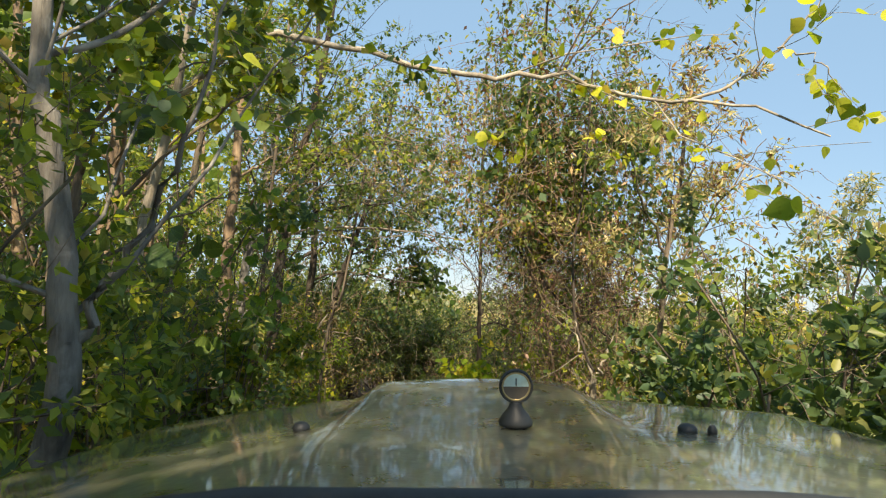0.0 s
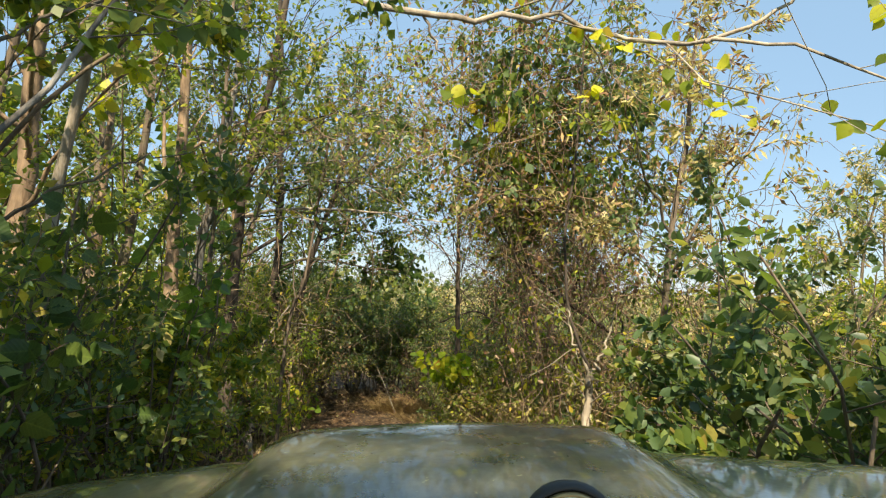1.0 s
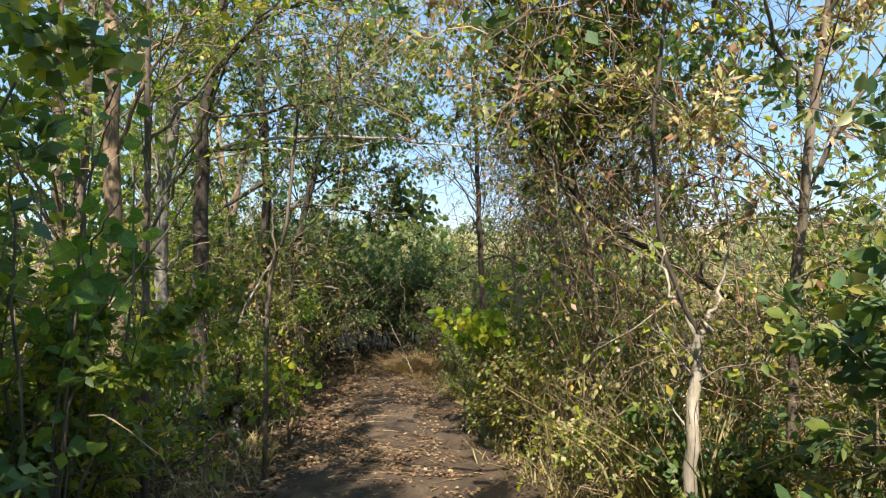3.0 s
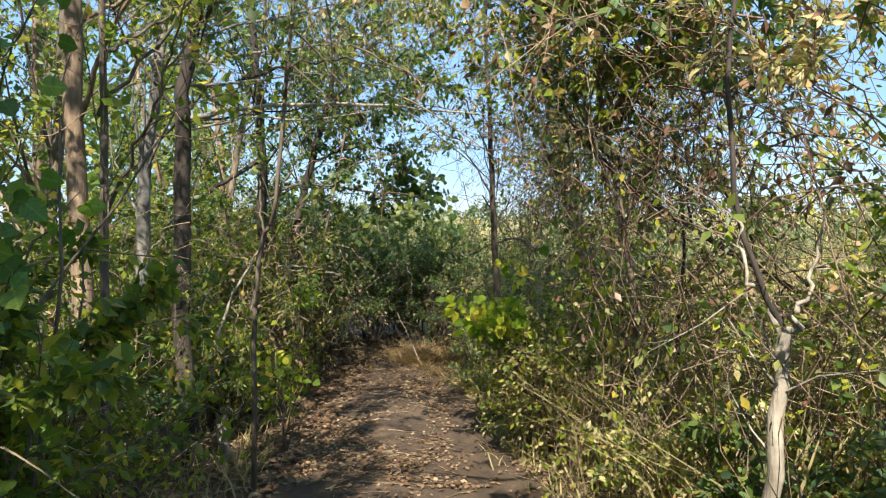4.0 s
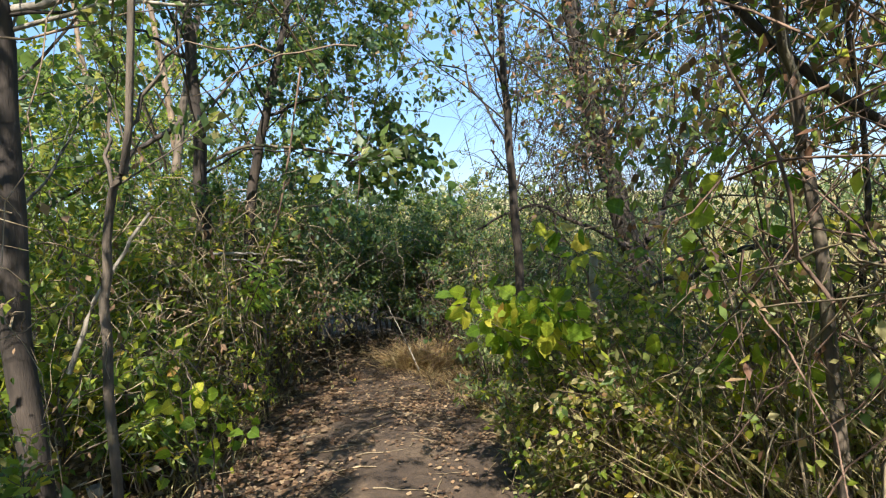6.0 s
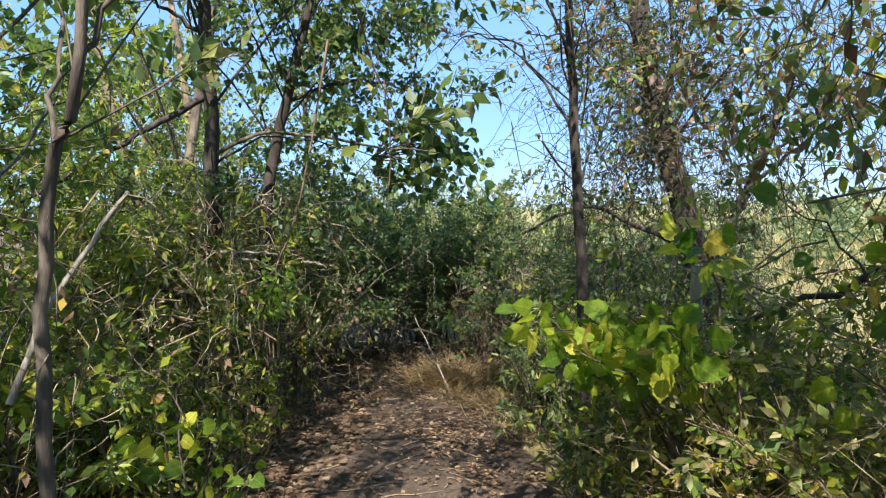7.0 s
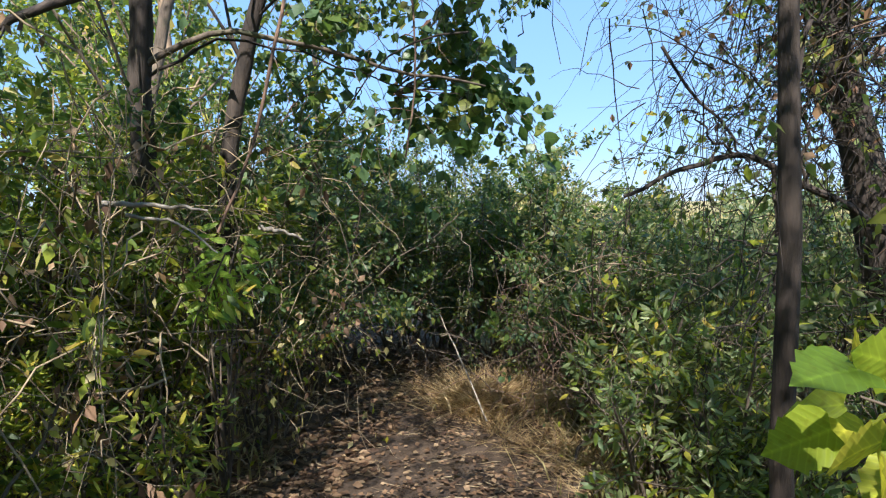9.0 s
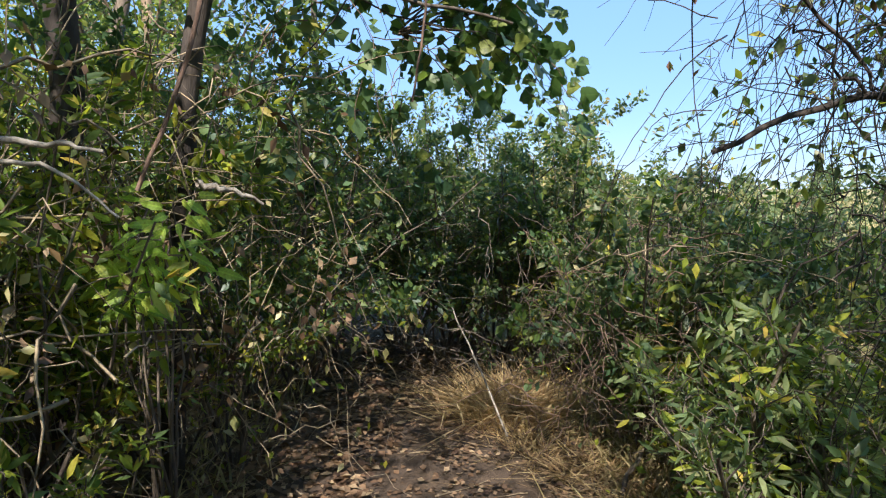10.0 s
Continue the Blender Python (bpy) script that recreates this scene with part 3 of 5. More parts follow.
# trees on the sunny side
limbed(201, [gz(0.55, 9.05), (0.52, 9.0, 0.6), (0.50, 9.0, 1.6), (0.47, 9.0, 2.6), (0.45, 9.0, 4.6)], 0.038,
       [([(0.5, 9.0, 1.3), (0.25, 9.3, 1.9), (-0.1, 9.7, 2.1), (-0.35, 9.9, 1.85)], 0.01), ([(0.5, 9.0, 1.7), (0.2, 8.7, 2.3), (-0.2, 8.6, 2.5)], 0.01), ([(0.5, 9.0, 1.0), (0.85, 9.2, 1.7)], 0.01)],
       [RUST, SAGE], BARK_DARK, "thin dark sapling almost bare of leaves", density=5, kids=(11, 7, 4), ratio=(0.22, 0.5, 0.5), up=(0.06, 0.0, -0.06, -0.08))
limbed(202, [gz(1.92, 10.8), (1.86, 10.8, 0.28), (1.68, 10.8, 1.0), (1.5, 10.8, 1.84), (1.35, 10.8, 3.0), (1.2, 10.8, 5.0)], 0.125,
       [([(1.86, 10.8, 0.25), (2.1, 10.75, 0.75), (2.4, 10.7, 1.35), (2.75, 10.6, 2.5)], 0.07), ([(1.6, 10.8, 1.4), (0.9, 10.6, 2.2), (0.4, 10.4, 2.3)], 0.018), ([(1.5, 10.8, 1.9), (1.0, 10.2, 2.5), (0.7, 9.9, 2.6)], 0.018),
        ([(2.2, 10.7, 1.0), (2.7, 10.2, 1.5), (3.3, 9.8, 1.6)], 0.02), ([(1.55, 10.8, 1.6), (1.3, 9.6, 1.9), (1.0, 9.0, 1.7)], 0.014)],
       [RUST, SAGE, GREEN], BARK_DARK, "dark forked tree with rough bark and russet leaves", density=13, kids=(16, 8, 5), ratio=(0.26, 0.5, 0.5), tip=0.6, up=(0.06, 0.0, -0.05, -0.08))
limbed(204, [gz(1.2, 6.35), (1.1, 6.35, 0.8), (0.95, 6.35, 1.7), (0.85, 6.3, 2.6), (0.9, 6.2, 4.2)], 0.023,
       [([(1.05, 6.35, 1.1), (0.75, 6.0, 1.8), (0.55, 5.6, 2.7)], 0.016), ([(0.95, 6.3, 1.7), (1.3, 6.0, 2.4), (1.7, 5.8, 3.0)], 0.016), ([(0.9, 6.3, 2.2), (0.4, 6.3, 2.7), (0.0, 6.2, 3.1)], 0.014),
        ([(0.9, 6.2, 3.3), (1.4, 5.8, 3.9), (1.9, 5.5, 4.2)], 0.014), ([(0.9, 6.2, 3.7), (0.8, 5.4, 4.3), (0.6, 4.8, 4.5)], 0.012)],
       [RUST, GREEN, LIME], BARK, "vine-choked tree with brown and green leaves", density=24, kids=(15, 8, 5), ratio=(0.22, 0.55, 0.5), start=0.25, leaf_len=0.055)
limbed(205, [gz(1.72, 5.1), (1.70, 5.0, 0.8), (1.68, 4.85, 1.65), (1.8, 4.9, 2.3), (1.9, 5.0, 3.2)], 0.028,
       [([(1.7, 4.9, 1.4), (2.0, 4.8, 2.0), (2.4, 4.8, 2.6)], 0.014), ([(1.68, 4.85, 1.7), (1.4, 4.7, 2.2), (1.2, 4.6, 2.8)], 0.012), ([(1.75, 4.9, 2.1), (2.0, 4.6, 2.7)], 0.012)],
       [BUFF, RUST, BUFF], BARK, "small tree with drooping buff autumn leaves", density=50, kids=(18, 8, 4), ratio=(0.28, 0.5, 0.5), shape="lance", leaf_len=0.062, up=(0.06, 0.0, -0.05, -0.08))
# forked sapling: the sun on its stem is put into the pale bark
limbed(206, [gz(1.12, 4.82), (1.13, 4.8, 0.2), (1.15, 4.8, 0.55), (1.17, 4.79, 0.78)], 0.032,
       [([(1.17, 4.79, 0.76), (1.24, 4.8, 0.92), (1.36, 4.85, 1.25)], 0.014), ([(1.17, 4.79, 0.76), (1.05, 4.8, 1.0), (0.99, 4.82, 1.42)], 0.013)],
       [LIME, GREEN], BARK_PALE, "small forked sapling with pale bark, lightened for the sun on it", density=22, kids=(3, 5, 3), tip=0.7, leaf_len=0.05)
for i, (x, y, h) in enumerate(((3.45, 5.7, 2.7), (4.7, 7.1, 3.2), (4.1, 6.3, 2.5))):
    tree(220 + i, x, y, h, 0.024, [BUFF, BUFF, SAGE], BARK, (0.05, 0.0), leaf_len=0.062, density=60, kids=(16, 7, 4), start=0.3, shape="lance", label="small tree with pale buff leaves behind the bushes", ratio=(0.36, 0.5, 0.5))
# pale bough that arches over the track
limbed(207, [gz(-2.2, 4.5), (-2.1, 4.45, 1.5), (-1.85, 4.3, 2.6), (-1.7, 4.2, 3.6)], 0.045,
       [([(-1.9, 4.3, 2.5), (-1.3, 4.05, 2.9), (-0.7, 3.95, 2.84), (-0.04, 3.94, 2.70), (0.3, 3.92, 2.68), (0.73, 3.9, 2.70), (1.08, 3.84, 2.57), (1.34, 3.43, 2.42), (1.62, 3.3, 2.36), (1.95, 3.2, 2.2)], 0.026),
        ([(0.02, 3.94, 2.70), (0.14, 3.98, 2.5), (0.25, 4.0, 2.32)], 0.009), ([(1.3, 3.45, 2.42), (1.55, 3.32, 2.52), (1.78, 3.2, 2.76), (1.95, 3.1, 3.0)], 0.011), ([(1.7, 3.24, 2.66), (1.8, 3.0, 2.5), (1.85, 2.9, 2.3)], 0.006)],
       [YELLOW, LIME], BARK_PALE, "pale bare bough arching over the track with few yellow leaves", density=8, kids=(5, 6, 3), ratio=(0.16, 0.5, 0.5), leaf_len=0.075, shape="heart", simple=False)
# bare dark bough and hanging twigs on the sunny side
limbed(208, [gz(3.0, 6.9), (2.4, 6.65, 0.5), (1.76, 6.5, 0.93), (1.2, 6.5, 1.29), (0.8, 6.5, 1.73), (0.55, 6.5, 2.2)], 0.024,
       [([(1.9, 6.5, 0.85), (1.8, 6.9, 1.5), (1.7, 7.4, 2.2)], 0.01), ([(1.5, 6.5, 1.1), (1.4, 6.2, 1.6), (1.5, 6.0, 2.2)], 0.008)],
       [RUST, BUFF], BARK_DARK, "dark slanting bough with bare tangled twigs", density=8, kids=(7, 5, 3), ratio=(0.14, 0.5, 0.5))

limbed(209, [gz(2.3, 10.6), (2.0, 10.45, 0.2), (1.5, 10.3, 0.6), (1.19, 10.2, 0.746), (0.95, 10.2, 0.88), (0.81, 10.2, 0.92), (0.56, 10.2, 0.85), (0.3, 10.2, 0.73)], 0.024,
       [([(0.47, 10.2, 1.43), (0.78, 10.2, 1.0), (0.98, 10.2, 0.75), (1.2, 10.2, 0.53)], 0.009), ([(0.99, 10.2, 0.86), (1.02, 10.2, 0.6), (1.03, 10.2, 0.44), (0.95, 10.2, 0.13), (0.7, 10.2, 0.1)], 0.013),
        ([(1.15, 10.2, 0.76), (1.1, 10.2, 1.16), (0.875, 10.2, 1.43)], 0.011), ([(0.81, 10.2, 0.92), (0.6, 10.15, 1.1), (0.45, 10.1, 1.15)], 0.008), ([(1.03, 10.2, 0.44), (0.9, 10.25, 0.5), (0.75, 10.3, 0.54)], 0.008)],
       [SAGE, LIME], BARK_DARK, "dark arching bough with bare looping branches", density=4, kids=(9, 6, 4), ratio=(0.2, 0.5, 0.5), up=(0.0, 0.0, -0.05, -0.08), category="tree")


# ---- shrubs ----
def hedge(seed, spots, kinds):
    for i, (x, y, h, full) in enumerate(spots):
        rr = random.Random(seed + i)
        if 0 < x < 1.8 and 3.2 < y < 5.4:
            h *= 0.5
        if -2.2 < x < 0 and 8.1 < y < 9.9:
            h *= 0.52
        if 0 < x < 1.0 and 8.7 < y < 10.7:
            h *= 0.6
        kind = dict(kinds[rr.randrange(len(kinds))])
        kind["density"] *= full
        kind["leaf_len"] *= rr.uniform(0.7, 1.15)
        kind["stems"] = max(4, round(kind["stems"] * full))
        shrub(seed + i, x, y, h * rr.uniform(0.85, 1.15), **kind)


PRIVET = dict(leaf=[GREEN, DEEP], stems=9, leaf_len=0.046, density=70, simple=True, label="dense shrub with small dark green leaves")
FRESH = dict(leaf=[GREEN, LIME], stems=8, leaf_len=0.055, density=62, simple=True, label="leafy shrub with fresh green leaves")
BRIGHT = dict(leaf=[LIME, GREEN], stems=9, leaf_len=0.07, density=60, simple=False, label="bright yellow-green leafy shrub", shape="lance")
WILLOWY = dict(leaf=[SAGE, SAGE, LIME], stems=9, leaf_len=0.07, density=52, simple=True, shape="lance", label="grey-green shrub with narrow drooping leaves", flat=0.2)
TANGLE = dict(leaf=[BUFF, LIME, LIME], stems=13, leaf_len=0.04, density=9, simple=True, bark=DRY_STEM, kids=(11, 6), lean=0.6, wander=0.3, r=0.008, label="tangle of dry brown stems with few leaves")
BRIAR = dict(leaf=[GREEN, LIME, BUFF], stems=11, leaf_len=0.045, density=40, simple=True, bark=BARK_WARM, kids=(9, 5), lean=0.55, wander=0.25, r=0.007, label="thorny briar with arching stems and small leaves")
# deep leaves here put part of the hollow's shade into the colour
SHADE = dict(leaf=[DEEP, GREEN, SAGE], stems=10, leaf_len=0.056, density=66, simple=True, label="dense shrub with leaves coloured dark blue-green for shade", flat=0.3)
DROOP = dict(leaf=[SAGE, GREEN, SAGE, LIME], stems=9, leaf_len=0.085, density=36, simple=False, shape="lance", label="grey-green bush with narrow drooping leaves", flat=0.15)
DARKLEAF = dict(leaf=[DEEP, GREEN], stems=11, leaf_len=0.052, density=78, simple=False, label="shrub with hanging dark green leaves", flat=0.2)


def scatter(seed, y0, y1, step, first, rows, gap, h0, h1, side):
    rr = random.Random(seed)
    out = []
    for y in np.arange(y0, y1, step):
        for row in range(rows):
            out.append((trail_x(y) + side * (first + row * gap + rr.uniform(-0.12, 0.3)), y + rr.uniform(-0.25, 0.25), rr.uniform(h0, h1) + 0.12 * row, 1.0 - 0.3 * row))
    return out


hedge(3000, scatter(1, 0.9, 4.4, 0.7, 1.45, 3, 0.8, 1.3, 2.3, -1), [FRESH, PRIVET, FRESH])
hedge(3100, scatter(2, 4.6, 8.4, 0.74, 1.55, 3, 0.85, 0.9, 1.6, -1), [FRESH, PRIVET, BRIAR, BRIGHT])
hedge(3200, scatter(3, 8.4, 11.6, 0.55, 1.35, 3, 0.7, 1.75, 2.3, -1), [FRESH, BRIGHT, FRESH, BRIAR, BRIGHT])
hedge(3300, scatter(4, 11.4, 16.0, 0.85, 1.0, 2, 1.1, 2.5, 3.2, -1), [SHADE, FRESH, BRIGHT, PRIVET])
hedge(3400, scatter(5, 2.2, 4.7, 0.6, 1.45, 3, 0.75, 1.25, 1.6, 1), [DARKLEAF, FRESH, WILLOWY, DARKLEAF])
hedge(3450, [(x, y, h, 0.85) for x, y, h in ((2.7, 5.0, 1.7), (3.4, 5.3, 1.9), (4.1, 5.4, 1.9), (2.9, 6.2, 1.6), (3.7, 6.6, 1.8), (4.7, 6.4, 2.0), (3.3, 7.5, 1.5), (4.4, 7.8, 1.8), (5.4, 7.6, 2.0))],
      [FRESH, WILLOWY, BRIGHT, BRIAR])
hedge(3500, scatter(6, 4.9, 8.4, 0.5, 1.25, 3, 0.75, 1.0, 1.45, 1), [TANGLE, TANGLE, TANGLE, BRIAR])
hedge(3600, scatter(7, 8.5, 11.5, 0.55, 1.35, 2, 0.8, 0.75, 1.05, 1), [DROOP, BRIAR, DROOP])
hedge(3700, scatter(8, 11.4, 16.0, 0.75, 1.35, 1, 0.9, 1.5, 1.9, 1), [SHADE, DROOP, SHADE])
hedge(3720, scatter(9, 11.4, 16.0, 0.9, 1.7, 2, 1.1, 1.2, 1.6, 1), [DROOP, SHADE, PRIVET, dict(WILLOWY, leaf=[SAGE, DEEP])])
shrub(3745, 0.55, 14.0, 2.5, **dict(WILLOWY, leaf=[SAGE, SAGE, BUFF], stems=14, density=95, lean=0.2, label="tall pale autumn bush"))
hedge(3750, [(x, y, h, 1.0) for x, y, h in ((-0.9, 13.9, 2.0), (-0.4, 14.2, 2.3), (-1.4, 14.4, 2.5), (-0.1, 13.6, 2.0), (0.35, 13.7, 2.1), (-1.9, 14.0, 2.7), (-0.7, 14.9, 2.7))], [SHADE])
hedge(3800, [(x, y, h, 0.8) for x, y, h in ((-1.4, 15.6, 2.5), (-0.6, 16.2, 2.5), (-2.3, 15.4, 2.6), (-3.0, 16.6, 2.8), (-1.6, 17.4, 2.8), (0.0, 17.8, 2.6), (-4.0, 18.2, 3))], [SHADE, WILLOWY, PRIVET])
hedge(3760, [(x, y, h, 1.0) for x, y, h in ((0.75, 12.2, 1.2), (0.95, 11.6, 1.2), (0.1, 13.0, 1.2), (0.95, 10.9, 0.9))], [DROOP])
PALE_DROOP = leaf_material("leaf_pale_grey_green", [(0.0, (0.09, 0.14, 0.06)), (0.5, (0.17, 0.225, 0.1)), (0.9, (0.26, 0.3, 0.14)), (1.0, (0.34, 0.31, 0.14))], 0.45)
for i, (x, y, h) in enumerate(((0.45, 10.05, 1.15), (0.7, 10.4, 1.0), (1.05, 10.1, 0.8), (0.65, 9.7, 0.8))):
    shrub(3770 + i, x, y, h, **dict(DROOP, leaf=[PALE_DROOP, SAGE, PALE_DROOP, LIME], density=36, leaf_len=0.062, kids=(9, 4), label="pale grey-green bush with hanging narrow leaves"))
hedge(3780, [(x, y, h, 0.9) for x, y, h in ((1.6, 12.2, 1.6), (2.2, 12.0, 1.55), (2.6, 12.6, 1.6), (1.9, 13.2, 1.7), (2.5, 13.8, 1.7), (1.3, 13.0, 1.7), (3.0, 12.9, 1.5))], [DROOP, SHADE, dict(WILLOWY, leaf=[SAGE, DEEP])])
shrub(3746, -0.75, 15.3, 2.6, **dict(BRIGHT, leaf=[LIME, SAGE], label="pale yellow-green bush at the end of the track"))
# tall shoots standing over the shrubs
for i, (x, y, h) in enumerate(((2.05, 3.6, 2.5), (1.8, 3.75, 2.2), (2.3, 3.9, 2.3), (2.5, 4.6, 2.2))):
    shrub(3950 + i, x, y, h, [DEEP, SAGE], stems=3, lean=0.12, leaf_len=0.05, density=60, kids=(6, 1), label="tall slender leafy shoot", name="sapling", group="tall shoots", simple=False)

# ---- dry grass, litter, field ----
def blades(name, label, seed, centres, per, height, mat, spread, lean=0.35, width=0.006, category="grass"):
    rng = np.random.default_rng(seed)
    c = np.repeat(np.asarray(centres, float), per, axis=0)
    n = len(c)
    a = rng.uniform(0, 2 * np.pi, n)
    rad = np.abs(rng.normal(0, spread, n))
    base = c + np.stack((np.cos(a) * rad, np.sin(a) * rad, np.zeros(n)), 1)
    base[:, 2] = [ground_z(p[0], p[1]) - 0.02 for p in base]
    h = (height * rng.uniform(0.4, 1.2, n))[:, None]
    d = np.stack((rng.normal(0, lean, n), rng.normal(0, lean, n), np.ones(n)), 1)
    s = unit(np.stack((rng.normal(0, 1, n), rng.normal(0, 1, n), np.zeros(n)), 1)) * (width * rng.uniform(0.6, 1.4, n))[:, None]
    droop = np.stack((d[:, 0], d[:, 1], -np.abs(rng.normal(0.15, 0.15, n))), 1) * 0.6
    mid, top = base + d * h * 0.55, base + d * h + droop * h
    vs = np.stack((base - s, base + s, mid + s * 0.8, mid - s * 0.8, top), 1).reshape(-1, 3)
    b = np.arange(n)[:, None] * 5
    me = mesh_from(name, vs, b + np.array([[0, 1, 2, 3]]), b + np.array([[3, 2, 4]]), mat=mat)
    return tagged(new(name, me), label, category, kind="stuff")


rng = np.random.default_rng(5)
pile = [(-0.5 + dx, 12.3 + dy, 0) for dx, dy in ((0, 0), (0.15, 0.2), (0.25, -0.05), (0.1, -0.15), (0.3, 0.15))]
blades("dry_grass", "heap of dry tan grass and stalks beside the track", 6, pile, 420, 0.3, HEAP, 0.14, 0.9)
bank = [(-0.35 + 0.95 * t + rng.uniform(-0.2, 0.2), 12.2 - 2.3 * t, 0) for t in np.linspace(0, 1, 26)]
blades("trampled_straw", "trampled tan straw along the edge of the track", 11, bank, 75, 0.12, HEAP, 0.15, 1.6, 0.005)
verge = [(trail_x(y) + s * rng.uniform(0.95, 1.4), y, 0) for y in np.arange(1.5, 13, 0.14) for s in (-1, 1)]
blades("verge_grass", "thin dry grass along the edge of the track", 7, verge, 13, 0.2, STRAW, 0.14, 0.5)
tufts = np.stack((rng.uniform(1.05, 3.0, 300), rng.uniform(5.0, 9.0, 300), np.zeros(300)), 1)
blades("tangle_grass", "tall dry tan grass standing among the tangled stems", 10, tufts, 14, 0.85, STRAW, 0.12, 0.28, 0.006)
field = np.stack((rng.uniform(2.6, 22, 1950), rng.uniform(0, 40, 1950), np.zeros(1950)), 1)
blades("field_grass", "tall sunlit straw-coloured grass of the open field", 8, field, 12, 0.75, STRAW, 0.35, 0.3, 0.012)
far_field = np.stack((rng.uniform(-30, 90, 3000), rng.uniform(19, 120, 3000), np.zeros(3000)), 1)
blades("distant_grass", "far straw-coloured meadow grass", 9, far_field, 6, 0.8, STRAW, 0.9, 0.3, 0.04)


def fallen(name, label, seed, n, place, size, mat):
    r = np.random.default_rng(seed)
    p = place(r, n)
    p[:, 2] = [trail_height(x, y) if abs(x - trail_x(y)) < 1.0 else ground_z(x, y) for x, y in p[:, :2]]
    p[:, 2] += r.uniform(0.004, 0.03, n)
    w = np.stack((r.normal(0, 1, n), r.normal(0, 1, n), r.normal(0, 0.15, n)), 1)
    return tagged(new(name, leaves_mesh(name, r, p, unit(w), size, mat, "heart", 0.05, 3.0, True)), label, "leaves", kind="stuff")


def near_track(r, n):
    """Drifts of leaves, thick in places and bare in others."""
    y = r.uniform(-1.5, 15, 3 * n)
    x = np.interp(y, TRAIL_Y, TRAIL_X) + r.normal(0, 1.0, 3 * n)
    thick = np.array([noise.noise(Vector((a * 1.6, b * 0.9, 4.0))) + 0.5 * noise.noise(Vector((a * 5, b * 4, 9.0))) for a, b in zip(x, y)])
    edge = np.abs(x - np.interp(y, TRAIL_Y, TRAIL_X))
    keep = np.argsort(-(thick + 0.12 * edge + r.normal(0, 0.3, 3 * n)))[:n]
    return np.stack((x[keep], y[keep], np.zeros(n)), 1)


def wood_floor(r, n):
    return np.stack((-1.0 - np.abs(r.normal(0, 2.6, n)), r.uniform(0, 15, n), np.zeros(n)), 1)


fallen("fallen_leaves", "brown fallen leaves scattered over the track", 21, 27000, near_track, 0.034, LITTER)
fallen("leaf_litter", "brown leaf litter on the woodland floor", 22, 22000, wood_floor, 0.06, LITTER)


def fallen_twigs(seed, n):
    r = np.random.default_rng(seed)
    at, lines = near_track(r, n), []
    for x, y, _ in at:
        a, length = r.uniform(0, 2 * np.pi), r.uniform(0.06, 0.4)
        t = np.linspace(-0.5, 0.5, 5)
        px, py = x + np.cos(a) * t * length + r.normal(0, 0.006, 5), y + np.sin(a) * t * length + r.normal(0, 0.006, 5)
        pz = [(trail_height(u, v) if abs(u - trail_x(v)) < 1.0 else ground_z(u, v)) + 0.008 for u, v in zip(px, py)]
        lines.append((np.stack((px, py, pz), 1), np.linspace(0.0045, 0.0015, 5) * r.uniform(0.5, 1.4), 0))
    return tagged(new("fallen_twigs", tubes_mesh("fallen_twigs", lines, DRY_STEM, lambda lev: 3)), "dry twigs and straws lying on the track", "twigs", kind="stuff")


fallen_twigs(23, 1500)

# ---- vines and brushwood ----
def vine_tangle(seed, lo, hi, n, mat, label, leaf=None, leaves=0, leaf_len=0.05, r=0.0035, sag=0.5, span=0.9, shape="oval"):
    """Many thin stems that hang and loop through a block of air."""
    g = np.random.default_rng(seed)
    lo, hi = np.array(lo, float), np.array(hi, float)
    root = tagged(new("vine"), label, "vine", "vines")
    root.location = (lo + hi) / 2 * np.array([1, 1, 0]) + np.array([0, 0, lo[2]])
    off = np.array(root.location)
    lines, sites = [], []
    for i in range(n):
        a = lo + (hi - lo) * g.uniform(0, 1, 3)
        way = unit(g.normal(0, 1, 3) * np.array([1, 1, 0.8])) * span * g.uniform(0.4, 1.3)
        t = np.linspace(0, 1, 9)[:, None]
        p = a + way * t - np.array([0, 0, 1.0]) * sag * g.uniform(0.2, 1.2) * (t * t) + np.cumsum(g.normal(0, 0.02, (9, 3)), axis=0)
        if clear_of_track(p).mean() < 0.99:
            continue
        lines.append((p - off, np.linspace(r * g.uniform(0.6, 1.5), r * 0.4, 9), 1))
        sites.append(p[g.integers(0, 9, 3)])
    for w in lines[:6]:
        child("stem", tubes_mesh("stem", [(w[0], w[1] * 1.3, 1)], mat, lambda lev: 5), root)
    tagged(child("brushwood", tubes_mesh("brushwood", lines[6:], mat, lambda lev: 3), root), kind="stuff")
    if leaf:
        sites = np.concatenate(sites)
        sites = sites[g.uniform(0, 1, len(sites)) < 0.4]  # leaves come in bunches
        p = sites[g.integers(0, len(sites), leaves)] + g.normal(0, 0.06, (leaves, 3))
        p = p[clear_of_track(p)]
        for mat_l in leaf:
            q = p[g.uniform(0, 1, len(p)) < 1.0 / len(leaf)]
            tagged(child("foliage", leaves_mesh("foliage", g, q - off, np.tile([[0.0, 0, -0.7]], (len(q), 1)) + g.normal(0, 0.5, (len(q), 3)), leaf_len, mat_l, shape, simple=True), root), kind="stuff")
    return root


